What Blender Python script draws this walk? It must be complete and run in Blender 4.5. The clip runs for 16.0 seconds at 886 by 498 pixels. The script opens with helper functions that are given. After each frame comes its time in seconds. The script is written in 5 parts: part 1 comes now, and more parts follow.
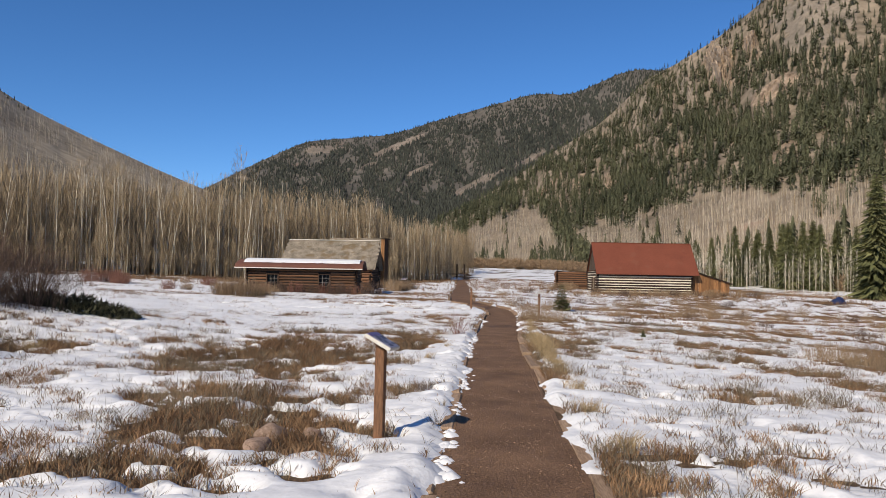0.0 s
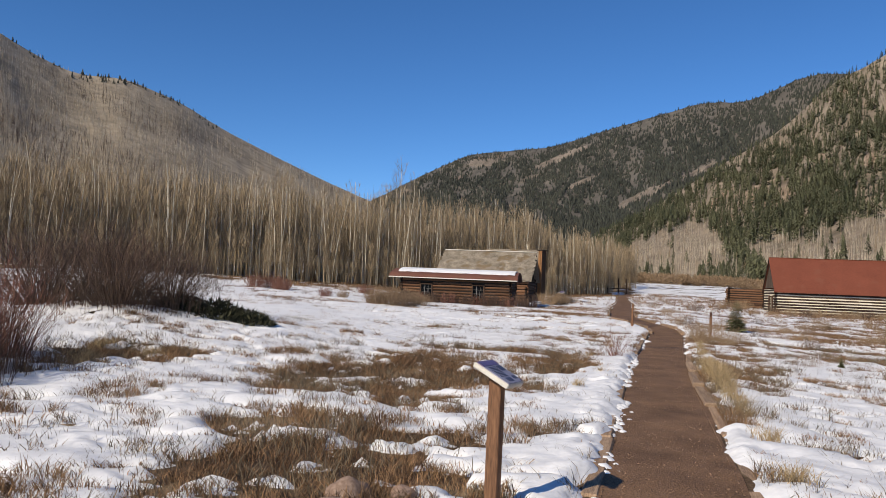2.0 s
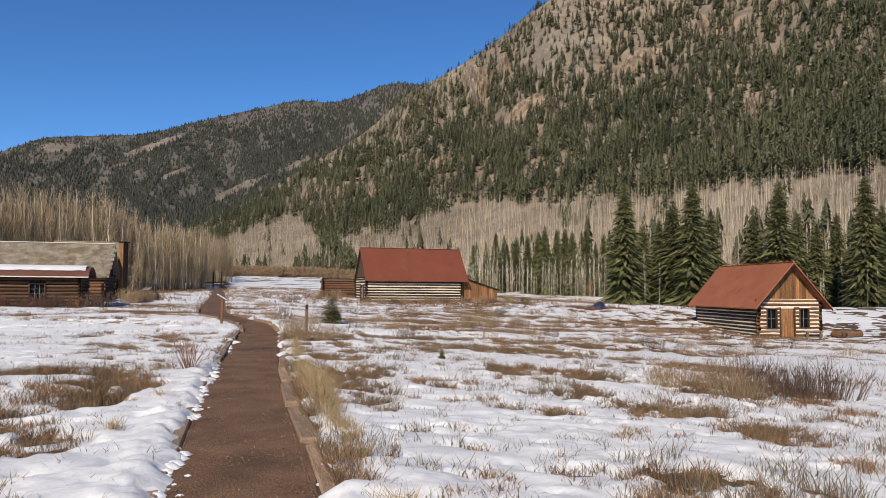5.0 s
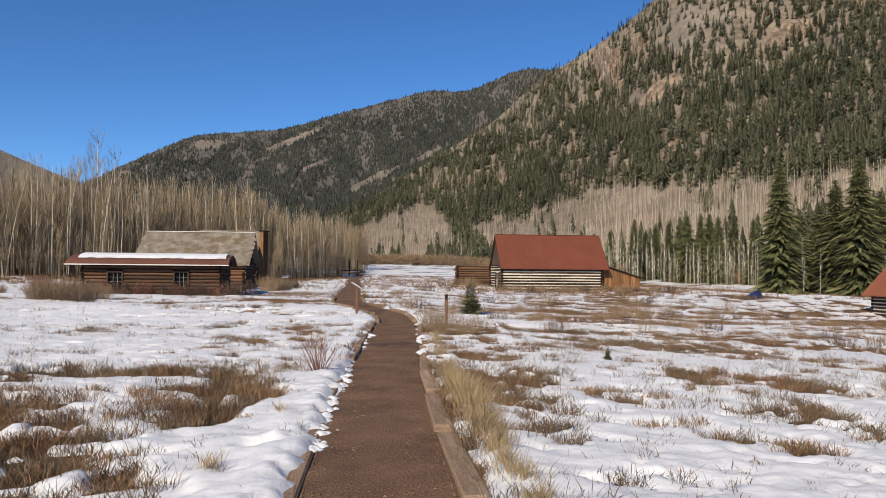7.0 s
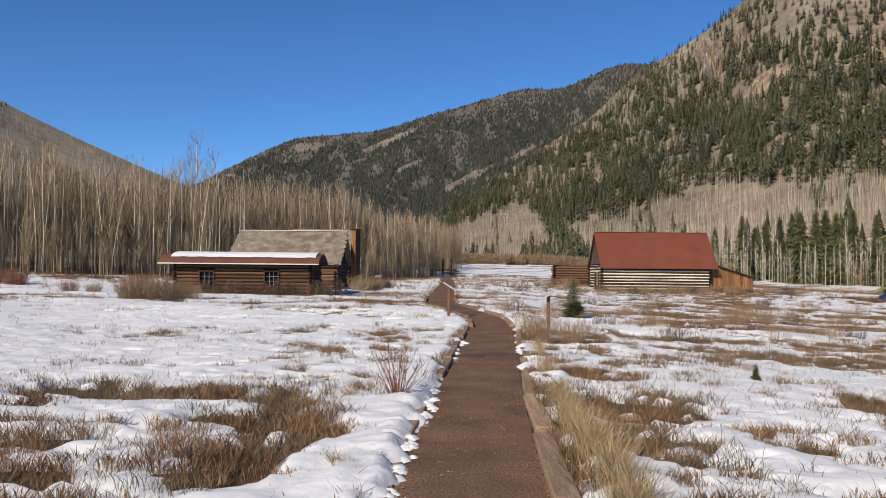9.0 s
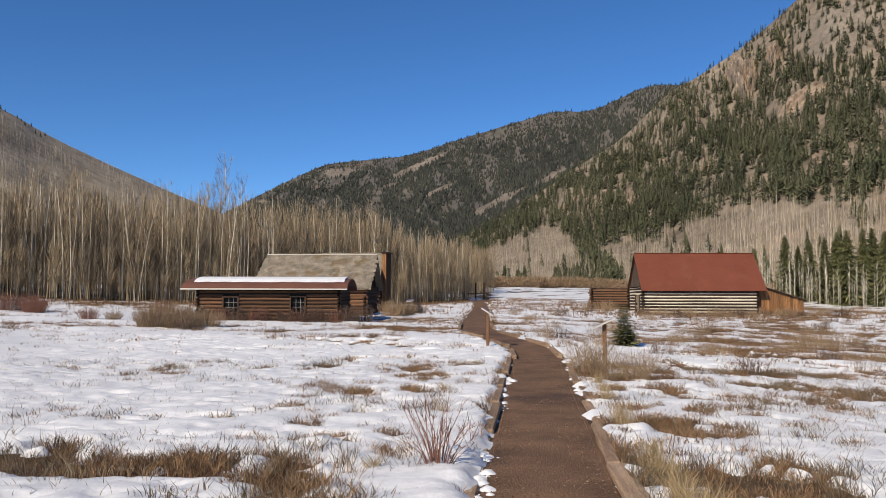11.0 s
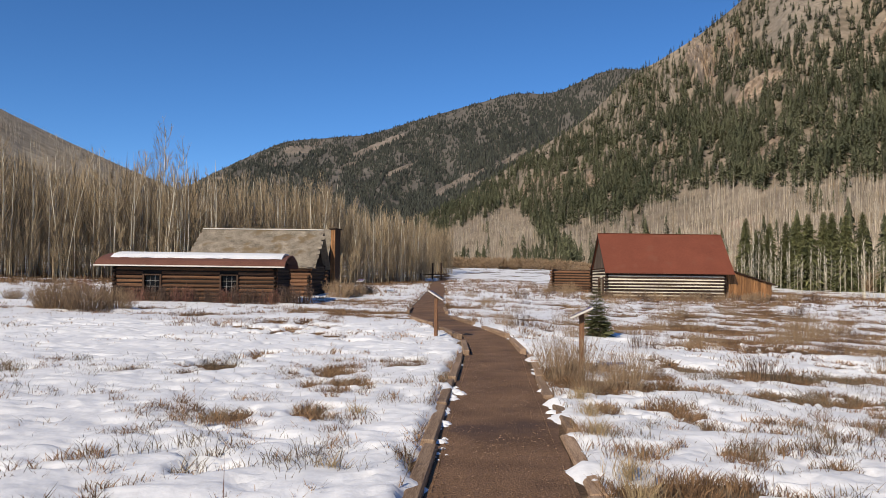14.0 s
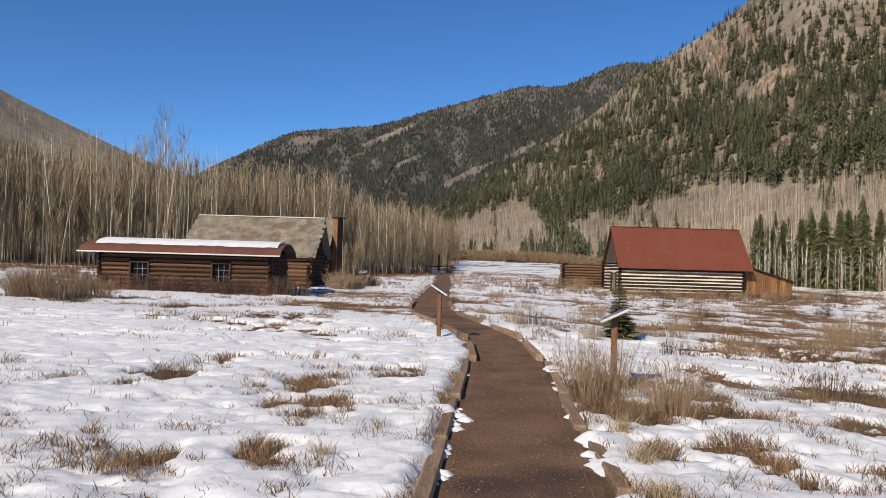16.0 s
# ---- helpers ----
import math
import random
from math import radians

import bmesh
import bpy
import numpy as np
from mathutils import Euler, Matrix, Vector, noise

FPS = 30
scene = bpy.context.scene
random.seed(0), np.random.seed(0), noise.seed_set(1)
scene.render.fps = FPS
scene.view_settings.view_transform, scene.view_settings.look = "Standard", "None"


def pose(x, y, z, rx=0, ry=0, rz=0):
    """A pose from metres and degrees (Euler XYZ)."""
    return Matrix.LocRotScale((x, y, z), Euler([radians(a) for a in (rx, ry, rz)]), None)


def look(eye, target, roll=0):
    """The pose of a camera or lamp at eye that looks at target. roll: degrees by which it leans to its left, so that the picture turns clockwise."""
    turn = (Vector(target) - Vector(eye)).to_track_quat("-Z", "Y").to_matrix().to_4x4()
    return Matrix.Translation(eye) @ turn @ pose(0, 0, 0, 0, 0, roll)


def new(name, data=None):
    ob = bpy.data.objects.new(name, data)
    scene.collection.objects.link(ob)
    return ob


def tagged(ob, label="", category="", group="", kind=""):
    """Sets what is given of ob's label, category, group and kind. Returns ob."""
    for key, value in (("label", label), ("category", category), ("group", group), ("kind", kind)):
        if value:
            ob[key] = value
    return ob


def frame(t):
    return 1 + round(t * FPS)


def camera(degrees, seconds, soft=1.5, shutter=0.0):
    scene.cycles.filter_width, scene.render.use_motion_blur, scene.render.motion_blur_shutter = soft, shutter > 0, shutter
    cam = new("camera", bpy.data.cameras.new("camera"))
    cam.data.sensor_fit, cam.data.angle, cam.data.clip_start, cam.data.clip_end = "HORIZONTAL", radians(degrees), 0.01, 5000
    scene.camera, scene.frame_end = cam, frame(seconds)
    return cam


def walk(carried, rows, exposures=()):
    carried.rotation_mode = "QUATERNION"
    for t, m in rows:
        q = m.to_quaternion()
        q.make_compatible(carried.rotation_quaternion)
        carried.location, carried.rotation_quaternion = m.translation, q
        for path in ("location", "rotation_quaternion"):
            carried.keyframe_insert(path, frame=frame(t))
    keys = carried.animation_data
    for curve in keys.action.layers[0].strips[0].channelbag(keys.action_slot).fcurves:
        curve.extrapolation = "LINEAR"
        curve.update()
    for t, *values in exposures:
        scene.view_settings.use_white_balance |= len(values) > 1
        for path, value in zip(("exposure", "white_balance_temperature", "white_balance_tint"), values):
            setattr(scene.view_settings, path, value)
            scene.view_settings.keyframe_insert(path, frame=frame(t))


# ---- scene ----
cam = camera(59.1, 16.0, soft=0.65)

PATH = [
    (0, (-1.505, -6.282, 1.549), (-1.471, -4.284, 1.625), 1.0),
    (0.5, (-1.495, -5.834, 1.553), (-1.71, -3.847, 1.628), 1.5),
    (1, (-1.492, -5.239, 1.539), (-1.886, -3.279, 1.612), 2.0),
    (1.5, (-1.447, -4.799, 1.543), (-1.897, -2.851, 1.621), 2.2),
    (2, (-1.34, -4.243, 1.529), (-1.713, -2.281, 1.625), 2.4),
    (2.5, (-1.239, -3.666, 1.494), (-1.426, -1.679, 1.618), 2.1),
    (3, (-1.135, -3.099, 1.528), (-1.082, -1.105, 1.68), 1.6),
    (3.5, (-1.103, -2.482, 1.565), (-0.796, -0.513, 1.734), 1.1),
    (4, (-0.984, -1.731, 1.551), (-0.443, 0.187, 1.712), 0.4),
    (4.2, (-0.941, -1.484, 1.535), (-0.318, 0.41, 1.685), 0.2),
    (6.3, (-0.687, 1.156, 1.52), (-0.134, 3.077, 1.57), 0.6),
    (6.5, (-0.673, 1.409, 1.521), (-0.197, 3.351, 1.577), 0.5),
    (7, (-0.647, 2.085, 1.528), (-0.349, 4.061, 1.599), 0.4),
    (7.5, (-0.609, 2.66, 1.518), (-0.432, 4.651, 1.598), 0.0),
    (8, (-0.535, 3.265, 1.521), (-0.431, 5.261, 1.603), -0.0),
    (8.5, (-0.517, 3.901, 1.516), (-0.446, 5.898, 1.592), 0.2),
    (9, (-0.466, 4.559, 1.53), (-0.407, 6.557, 1.598), 0.5),
    (9.5, (-0.507, 5.142, 1.534), (-0.466, 7.14, 1.603), 0.5),
    (10, (-0.58, 5.719, 1.552), (-0.562, 7.717, 1.635), 0.0),
    (10.2, (-0.61, 5.945, 1.55), (-0.605, 7.943, 1.645), -0.2),
    (12.3, (-0.553, 8.786, 1.638), (-0.596, 10.781, 1.782), 0.6),
    (12.5, (-0.51, 9.072, 1.614), (-0.55, 11.066, 1.759), 0.5),
    (13, (-0.439, 9.851, 1.602), (-0.457, 11.847, 1.727), 0.7),
    (13.5, (-0.278, 10.527, 1.58), (-0.25, 12.525, 1.682), 0.6),
    (14, (-0.138, 11.194, 1.587), (-0.055, 13.191, 1.666), 0.7),
    (14.5, (-0.072, 11.754, 1.577), (0.051, 13.75, 1.642), 0.9),
    (15, (0.029, 12.428, 1.547), (0.156, 14.423, 1.607), 1.1),
    (15.5, (0.05, 13.103, 1.541), (0.149, 15.1, 1.602), 1.3),
    (16, (0.011, 13.637, 1.595), (0.076, 15.635, 1.654), 1.6),
]
walk(cam, [(t, look(eye, target, roll)) for t, eye, target, roll in PATH])

# ---- light ----
SUN = Vector((-0.56, -0.83, 0.0)).normalized() * math.cos(radians(33)) + Vector((0, 0, math.sin(radians(33))))
world = bpy.data.worlds.new("sky")
scene.world = world
world.use_nodes = True
sky = world.node_tree.nodes.new("ShaderNodeTexSky")
sky.sky_type, sky.sun_disc = "NISHITA", False
sky.sun_elevation, sky.sun_rotation = radians(33), math.atan2(SUN.x, SUN.y)
sky.altitude, sky.air_density, sky.dust_density, sky.ozone_density = 3500, 1.0, 0.0, 5.0
deep = world.node_tree.nodes.new("ShaderNodeHueSaturation")
deep.inputs["Saturation"].default_value, deep.inputs["Hue"].default_value = 1.15, 0.502
world.node_tree.links.new(sky.outputs[0], deep.inputs["Color"])
world.node_tree.links.new(deep.outputs[0], world.node_tree.nodes["Background"].inputs[0])
world.node_tree.nodes["Background"].inputs[1].default_value = 0.126
sun = new("sun", bpy.data.lights.new("sun", "SUN"))
sun.data.energy, sun.data.angle, sun.data.color = 4.5, radians(0.5), (1.0, 0.875, 0.69)
sun.matrix_world = look((0, 0, 60), Vector((0, 0, 60)) - SUN)
scene.view_settings.exposure = 0.07


# ---- materials ----
def material(name, dark, light, scale=6.0, rough=0.85, bump=0.3, fine=60.0, metal=0.0, stretch=(1, 1, 1), coords="Object", per_piece=0.0, spots=None, spot_scale=1.0, spot_at=0.6, distance=0.01, per_island=0.0):
    """Two-scale colour between dark and light, optional spots of a third colour, bump, and a shift of brightness from piece to piece."""
    m = bpy.data.materials.new(name)
    m.use_nodes = True
    t, nodes = m.node_tree, m.node_tree.nodes
    b = nodes["Principled BSDF"]
    b.inputs["Roughness"].default_value, b.inputs["Metallic"].default_value = rough, metal
    b.inputs["Specular IOR Level"].default_value = 0.3
    c = nodes.new("ShaderNodeTexCoord")
    mp = nodes.new("ShaderNodeMapping")
    mp.inputs["Scale"].default_value = stretch
    if coords == "World":
        g = nodes.new("ShaderNodeNewGeometry")
        t.links.new(g.outputs["Position"], mp.inputs[0])
    else:
        t.links.new(c.outputs[coords], mp.inputs[0])
    n1, n2 = nodes.new("ShaderNodeTexNoise"), nodes.new("ShaderNodeTexNoise")
    n1.inputs["Scale"].default_value, n1.inputs["Detail"].default_value = scale, 5
    n2.inputs["Scale"].default_value, n2.inputs["Detail"].default_value = fine, 3
    t.links.new(mp.outputs[0], n1.inputs["Vector"]), t.links.new(mp.outputs[0], n2.inputs["Vector"])
    add = nodes.new("ShaderNodeMath")
    add.operation = "ADD"
    half = nodes.new("ShaderNodeMath")
    half.operation, half.inputs[1].default_value = "MULTIPLY", 0.5
    t.links.new(n1.outputs[0], add.inputs[0]), t.links.new(n2.outputs[0], add.inputs[1]), t.links.new(add.outputs[0], half.inputs[0])
    ramp = nodes.new("ShaderNodeValToRGB")
    ramp.color_ramp.elements[0].position, ramp.color_ramp.elements[1].position = 0.36, 0.64
    ramp.color_ramp.elements[0].color, ramp.color_ramp.elements[1].color = (*dark, 1), (*light, 1)
    t.links.new(half.outputs[0], ramp.inputs[0])
    colour = ramp.outputs[0]
    if spots:
        n3 = nodes.new("ShaderNodeTexNoise")
        n3.inputs["Scale"].default_value, n3.inputs["Detail"].default_value = spot_scale, 6
        t.links.new(mp.outputs[0], n3.inputs["Vector"])
        r3 = nodes.new("ShaderNodeValToRGB")
        r3.color_ramp.elements[0].position, r3.color_ramp.elements[1].position = spot_at, spot_at + 0.07
        t.links.new(n3.outputs[0], r3.inputs[0])
        mix = nodes.new("ShaderNodeMix")
        mix.data_type = "RGBA"
        t.links.new(r3.outputs[0], mix.inputs[0]), t.links.new(colour, mix.inputs[6])
        mix.inputs[7].default_value = (*spots, 1)
        colour = mix.outputs[2]
    for amount, node, socket in ((per_piece, "ShaderNodeObjectInfo", "Random"), (per_island, "ShaderNodeNewGeometry", "Random Per Island")):
        if amount:
            info = nodes.new(node)
            rng = nodes.new("ShaderNodeMapRange")
            rng.inputs["To Min"].default_value, rng.inputs["To Max"].default_value = 1 - amount, 1 + amount
            t.links.new(info.outputs[socket], rng.inputs["Value"])
            sc = nodes.new("ShaderNodeVectorMath")
            sc.operation = "SCALE"
            t.links.new(colour, sc.inputs[0]), t.links.new(rng.outputs[0], sc.inputs["Scale"])
            colour = sc.outputs[0]
    t.links.new(colour, b.inputs["Base Color"])
    if bump:
        bp = nodes.new("ShaderNodeBump")
        bp.inputs["Strength"].default_value, bp.inputs["Distance"].default_value = bump, distance
        t.links.new(half.outputs[0], bp.inputs["Height"]), t.links.new(bp.outputs[0], b.inputs["Normal"])
    return m


SNOW = material("snow", (0.73, 0.735, 0.75), (0.88, 0.88, 0.88), 1.1, 0.6, 0.4, 9, coords="World", distance=0.06)
SOIL = material("soil", (0.045, 0.027, 0.015), (0.16, 0.10, 0.055), 1.2, 0.95, 0.8, 25, coords="World", spots=(0.27, 0.19, 0.11), spot_scale=0.5, spot_at=0.55, distance=0.03)
GRAVEL = material("path_gravel", (0.090, 0.049, 0.026), (0.255, 0.148, 0.083), 1.3, 0.8, 1.0, 45, coords="World", spots=(0.085, 0.05, 0.034), spot_scale=0.4, spot_at=0.60, distance=0.03)
PEBBLE = material("loose_gravel", (0.08, 0.046, 0.028), (0.23, 0.145, 0.092), 3, 0.85, 0, 30, coords="World", per_island=0.4)
PLANK = material("pale_edging_plank", (0.21, 0.135, 0.085), (0.45, 0.325, 0.22), 5, 0.85, 0.6, 40, stretch=(0.3, 3, 3), per_piece=0.2)
TIMBER = material("edging_timber", (0.17, 0.105, 0.065), (0.40, 0.28, 0.185), 5, 0.85, 0.6, 40, stretch=(0.3, 3, 3), per_piece=0.2)
DRYGRASS = material("dry_grass", (0.092, 0.051, 0.027), (0.31, 0.19, 0.103), 1.0, 0.9, 0, 9, coords="World", per_island=0.6)
SAGE = material("grey_sagebrush", (0.075, 0.058, 0.038), (0.23, 0.18, 0.12), 1.0, 0.9, 0, 9, coords="World", per_island=0.35)
STRAW = material("golden_straw", (0.25, 0.18, 0.098), (0.50, 0.375, 0.21), 2.0, 0.8, 0, 20, per_island=0.3)
REDTWIG = material("red_willow_twig", (0.12, 0.052, 0.038), (0.25, 0.125, 0.088), 3, 0.8, 0, 20, per_island=0.35)
DARKTWIG = material("dark_brown_twig", (0.05, 0.033, 0.026), (0.145, 0.095, 0.068), 3, 0.85, 0, 20, per_island=0.35)
TANTWIG = material("tan_twig", (0.20, 0.13, 0.08), (0.36, 0.26, 0.16), 3, 0.85, 0, 20, per_island=0.35)
BARK = material("aspen_bark", (0.42, 0.375, 0.29), (0.74, 0.68, 0.56), 1.2, 0.85, 0.2, 8, spots=(0.10, 0.085, 0.07), spot_scale=2.5, spot_at=0.63, per_island=0.25, per_piece=0.2)
ASPTWIG = material("aspen_twigs", (0.21, 0.16, 0.10), (0.40, 0.31, 0.20), 0.6, 0.9, 0, 3, per_island=0.3)
HILLTWIG = material("hill_aspens", (0.32, 0.275, 0.215), (0.58, 0.505, 0.405), 0.02, 0.9, 0, 0.15, coords="World", per_island=0.45)
NEEDLES = material("spruce_needles", (0.066, 0.074, 0.030), (0.20, 0.195, 0.082), 0.8, 0.8, 0, 6, per_island=0.35, per_piece=0.2)
FARNEEDLES = material("far_conifers", (0.046, 0.053, 0.029), (0.127, 0.128, 0.069), 0.01, 0.9, 0, 0.08, coords="World", per_island=0.4)
DARKNEEDLES = material("distant_dark_conifers", (0.030, 0.034, 0.028), (0.058, 0.060, 0.046), 0.006, 0.9, 0, 0.05, coords="World", per_island=0.35)
SPRUCEBARK = material("spruce_bark", (0.06, 0.045, 0.035), (0.16, 0.12, 0.09), 4, 0.9, 0.4, 30)
JUNIPER = material("juniper_green", (0.020, 0.022, 0.011), (0.062, 0.060, 0.032), 4, 0.8, 0, 20, per_island=0.4)
SLOPE = material("rocky_slope", (0.12, 0.097, 0.068), (0.32, 0.255, 0.185), 0.012, 0.95, 0.6, 0.09, coords="World", spots=(0.40, 0.265, 0.185), spot_scale=0.010, spot_at=0.67, distance=6)
FARSLOPE = material("distant_slope", (0.065, 0.06, 0.052), (0.155, 0.135, 0.113), 0.006, 0.95, 0.6, 0.05, coords="World", spots=(0.30, 0.2, 0.15), spot_scale=0.004, spot_at=0.68, distance=8)
HILL = material("brown_hillside", (0.22, 0.18, 0.125), (0.42, 0.35, 0.255), 0.015, 0.95, 0.5, 0.12, coords="World", distance=2)
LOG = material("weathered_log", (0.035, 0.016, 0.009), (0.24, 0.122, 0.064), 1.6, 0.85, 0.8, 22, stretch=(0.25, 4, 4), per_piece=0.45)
# dark logs' own colour; also stands in for shade on cabin ends and chimney
DARKLOG = material("dark_and_shaded_log", (0.018, 0.011, 0.008), (0.06, 0.036, 0.024), 1.6, 0.85, 0.5, 22, stretch=(0.25, 4, 4), per_piece=0.25)
CHINK = material("cream_chinking", (0.58, 0.50, 0.38), (0.80, 0.73, 0.60), 3, 0.9, 0.3, 25)
BOARD = material("weathered_orange_board", (0.09, 0.040, 0.016), (0.36, 0.18, 0.075), 2.6, 0.8, 0.6, 18, stretch=(5, 5, 0.3), per_piece=0.4)
DARKWOOD = material("dark_weathered_board", (0.05, 0.035, 0.025), (0.13, 0.095, 0.07), 3, 0.9, 0.5, 25, stretch=(3, 3, 0.4), per_piece=0.25)
GREYWOOD = material("grey_brown_wood", (0.15, 0.115, 0.08), (0.33, 0.27, 0.20), 3, 0.9, 0.5, 25, stretch=(3, 3, 0.4), per_piece=0.2)
BARNROOF = material("dull_red_roof", (0.15, 0.044, 0.024), (0.20, 0.061, 0.034), 0.6, 0.6, 0.15, 8, spots=(0.18, 0.062, 0.036), spot_scale=0.9, spot_at=0.6)
REDROOF = material("rusty_red_roof", (0.30, 0.10, 0.042), (0.40, 0.145, 0.066), 0.6, 0.6, 0.15, 8, spots=(0.29, 0.10, 0.045), spot_scale=0.9, spot_at=0.6)
BROWNROOF = material("brown_red_roof", (0.12, 0.05, 0.034), (0.18, 0.078, 0.052), 0.9, 0.75, 0.2, 12)
SHINGLE = material("grey_shingle", (0.115, 0.095, 0.07), (0.33, 0.28, 0.215), 1.6, 0.9, 0.4, 14, coords="World", per_piece=0.10, spots=(0.17, 0.125, 0.075), spot_scale=0.9, spot_at=0.55)
RIDGEROCK = material("reddish_outcrop", (0.15, 0.112, 0.08), (0.44, 0.335, 0.24), 0.04, 0.95, 1.0, 0.3, coords="World", distance=3)
TALUS = material("grey_tan_scree", (0.15, 0.125, 0.096), (0.31, 0.255, 0.195), 0.04, 0.95, 0.6, 0.3, coords="World", distance=2)
FARTALUS = material("distant_scree", (0.12, 0.10, 0.08), (0.25, 0.205, 0.165), 0.02, 0.95, 0.6, 0.15, coords="World", distance=3)
TARP = material("blue_tarpaulin", (0.008, 0.014, 0.05), (0.025, 0.04, 0.115), 3, 0.5, 0.5, 12)
POSTWOOD = material("stained_post", (0.10, 0.048, 0.025), (0.245, 0.125, 0.064), 3, 0.75, 0.3, 30, stretch=(4, 4, 0.4), per_piece=0.1)
PANEL = material("sign_panel", (0.25, 0.225, 0.275), (0.34, 0.31, 0.36), 8, 0.3, 0.0, 60)
PURPLE = material("sign_purple", (0.10, 0.06, 0.15), (0.15, 0.09, 0.20), 8, 0.3, 0.0, 60)
INK = material("sign_ink", (0.03, 0.03, 0.05), (0.07, 0.06, 0.10), 20, 0.35, 0.0, 60)
EDGE = material("sign_edge", (0.55, 0.52, 0.45), (0.68, 0.64, 0.56), 8, 0.5, 0.0, 60)
STONE = material("field_stone", (0.20, 0.13, 0.095), (0.40, 0.29, 0.22), 4, 0.9, 0.5, 40, per_piece=0.15)
DARK = material("dark_interior", (0.012, 0.010, 0.009), (0.022, 0.018, 0.015), 3, 0.95, 0.0, 10)
FRAME = material("window_frame_wood", (0.04, 0.022, 0.014), (0.095, 0.055, 0.034), 5, 0.8, 0.3, 40, stretch=(3, 3, 0.5))
MUNTIN = material("pale_muntin", (0.22, 0.205, 0.19), (0.33, 0.31, 0.29), 5, 0.6, 0.1, 40)
GLASS = bpy.data.materials.new("window_glass")
GLASS.use_nodes = True
GLASS.node_tree.nodes["Principled BSDF"].inputs["Base Color"].default_value = (0.006, 0.006, 0.007, 1)
GLASS.node_tree.nodes["Principled BSDF"].inputs["Roughness"].default_value = 0.15
GLASS.node_tree.nodes["Principled BSDF"].inputs["Specular IOR Level"].default_value = 0.12


# ---- numbers: noise, ground, path ----
LATTICE = np.random.RandomState(11).rand(512, 512)


def value_noise(x, y):
    xi, yi = np.floor(x).astype(int), np.floor(y).astype(int)
    fx, fy = x - xi, y - yi
    fx, fy = fx * fx * (3 - 2 * fx), fy * fy * (3 - 2 * fy)
    a, b = LATTICE[xi % 512, yi % 512], LATTICE[(xi + 1) % 512, yi % 512]
    c, d = LATTICE[xi % 512, (yi + 1) % 512], LATTICE[(xi + 1) % 512, (yi + 1) % 512]
    return (a * (1 - fx) + b * fx) * (1 - fy) + (c * (1 - fx) + d * fx) * fy


def fbm(x, y, octaves=4, shift=0.0):
    """Fractal noise, about -1 to 1."""
    x, y = np.asarray(x, float) + 37.3 * shift, np.asarray(y, float) + 91.7 * shift
    total, amp, norm = 0, 1.0, 0.0
    for k in range(octaves):
        total, norm = total + amp * (2 * value_noise(x * 2 ** k + 17 * k, y * 2 ** k + 31 * k) - 1), norm + amp
        amp *= 0.55
    return total / norm * 1.6


def smooth(a, b, v):
    u = np.clip((np.asarray(v, float) - a) / (b - a), 0, 1)
    return u * u * (3 - 2 * u)


PATH_Y = (-60, -6, -0.7, 4.2, 7.7, 10.2, 13.8, 18.6, 23.5, 26.8, 29.2, 31.6, 34.8, 38.6, 42.7, 50, 56, 69, 85, 103, 150)
PATH_X = (-4.5, -1.15, -0.87, -0.5, -0.25, -0.08, 0.23, 0.73, 1.23, 1.60, 1.82, 1.86, 1.52, 0.97, 0.6, 0.78, 1.1, 1.6, 2.4, 3.1, 6)


def path_x(y):
    y = np.asarray(y, float)
    return (np.interp(y - 1.2, PATH_Y, PATH_X) + np.interp(y, PATH_Y, PATH_X) * 2 + np.interp(y + 1.2, PATH_Y, PATH_X)) / 4


def ground_z(x, y):
    x, y = np.asarray(x, float), np.asarray(y, float)
    z = np.interp(y, (-400, -30, 28, 50, 80, 110, 200, 330, 700, 3000), (-4, 0, 0, 0.28, 0.5, 1.2, 4.2, 8.5, 14, 30))
    off = x - path_x(y)
    right = -0.05 * np.clip(off - 0.7, 0, 6) - 0.049 * np.clip(off - 6.7, 0, 30)
    z = z + right * (1 - smooth(46, 72, y)) + smooth(62, 75, y) * smooth(30, 55, x) * -1.2
    z = z + 0.045 * np.clip(-x - 14, 0, 200) * smooth(20, 60, y)
    z = z + 0.75 * np.exp(-((x + 12.5) / 4.5) ** 2 - ((y - 13.5) / 5.0) ** 2)
    z = z - 0.32 * np.exp(-((x - 22) / 9) ** 2 - ((y - 73) / 7) ** 2)
    far = smooth(1.0, 4.0, np.abs(off))
    return z + far * 0.07 * fbm(x / 4.0, y / 4.0, 3) + smooth(3, 20, np.abs(off)) * 0.12 * fbm(x / 15, y / 15, 2, 3)


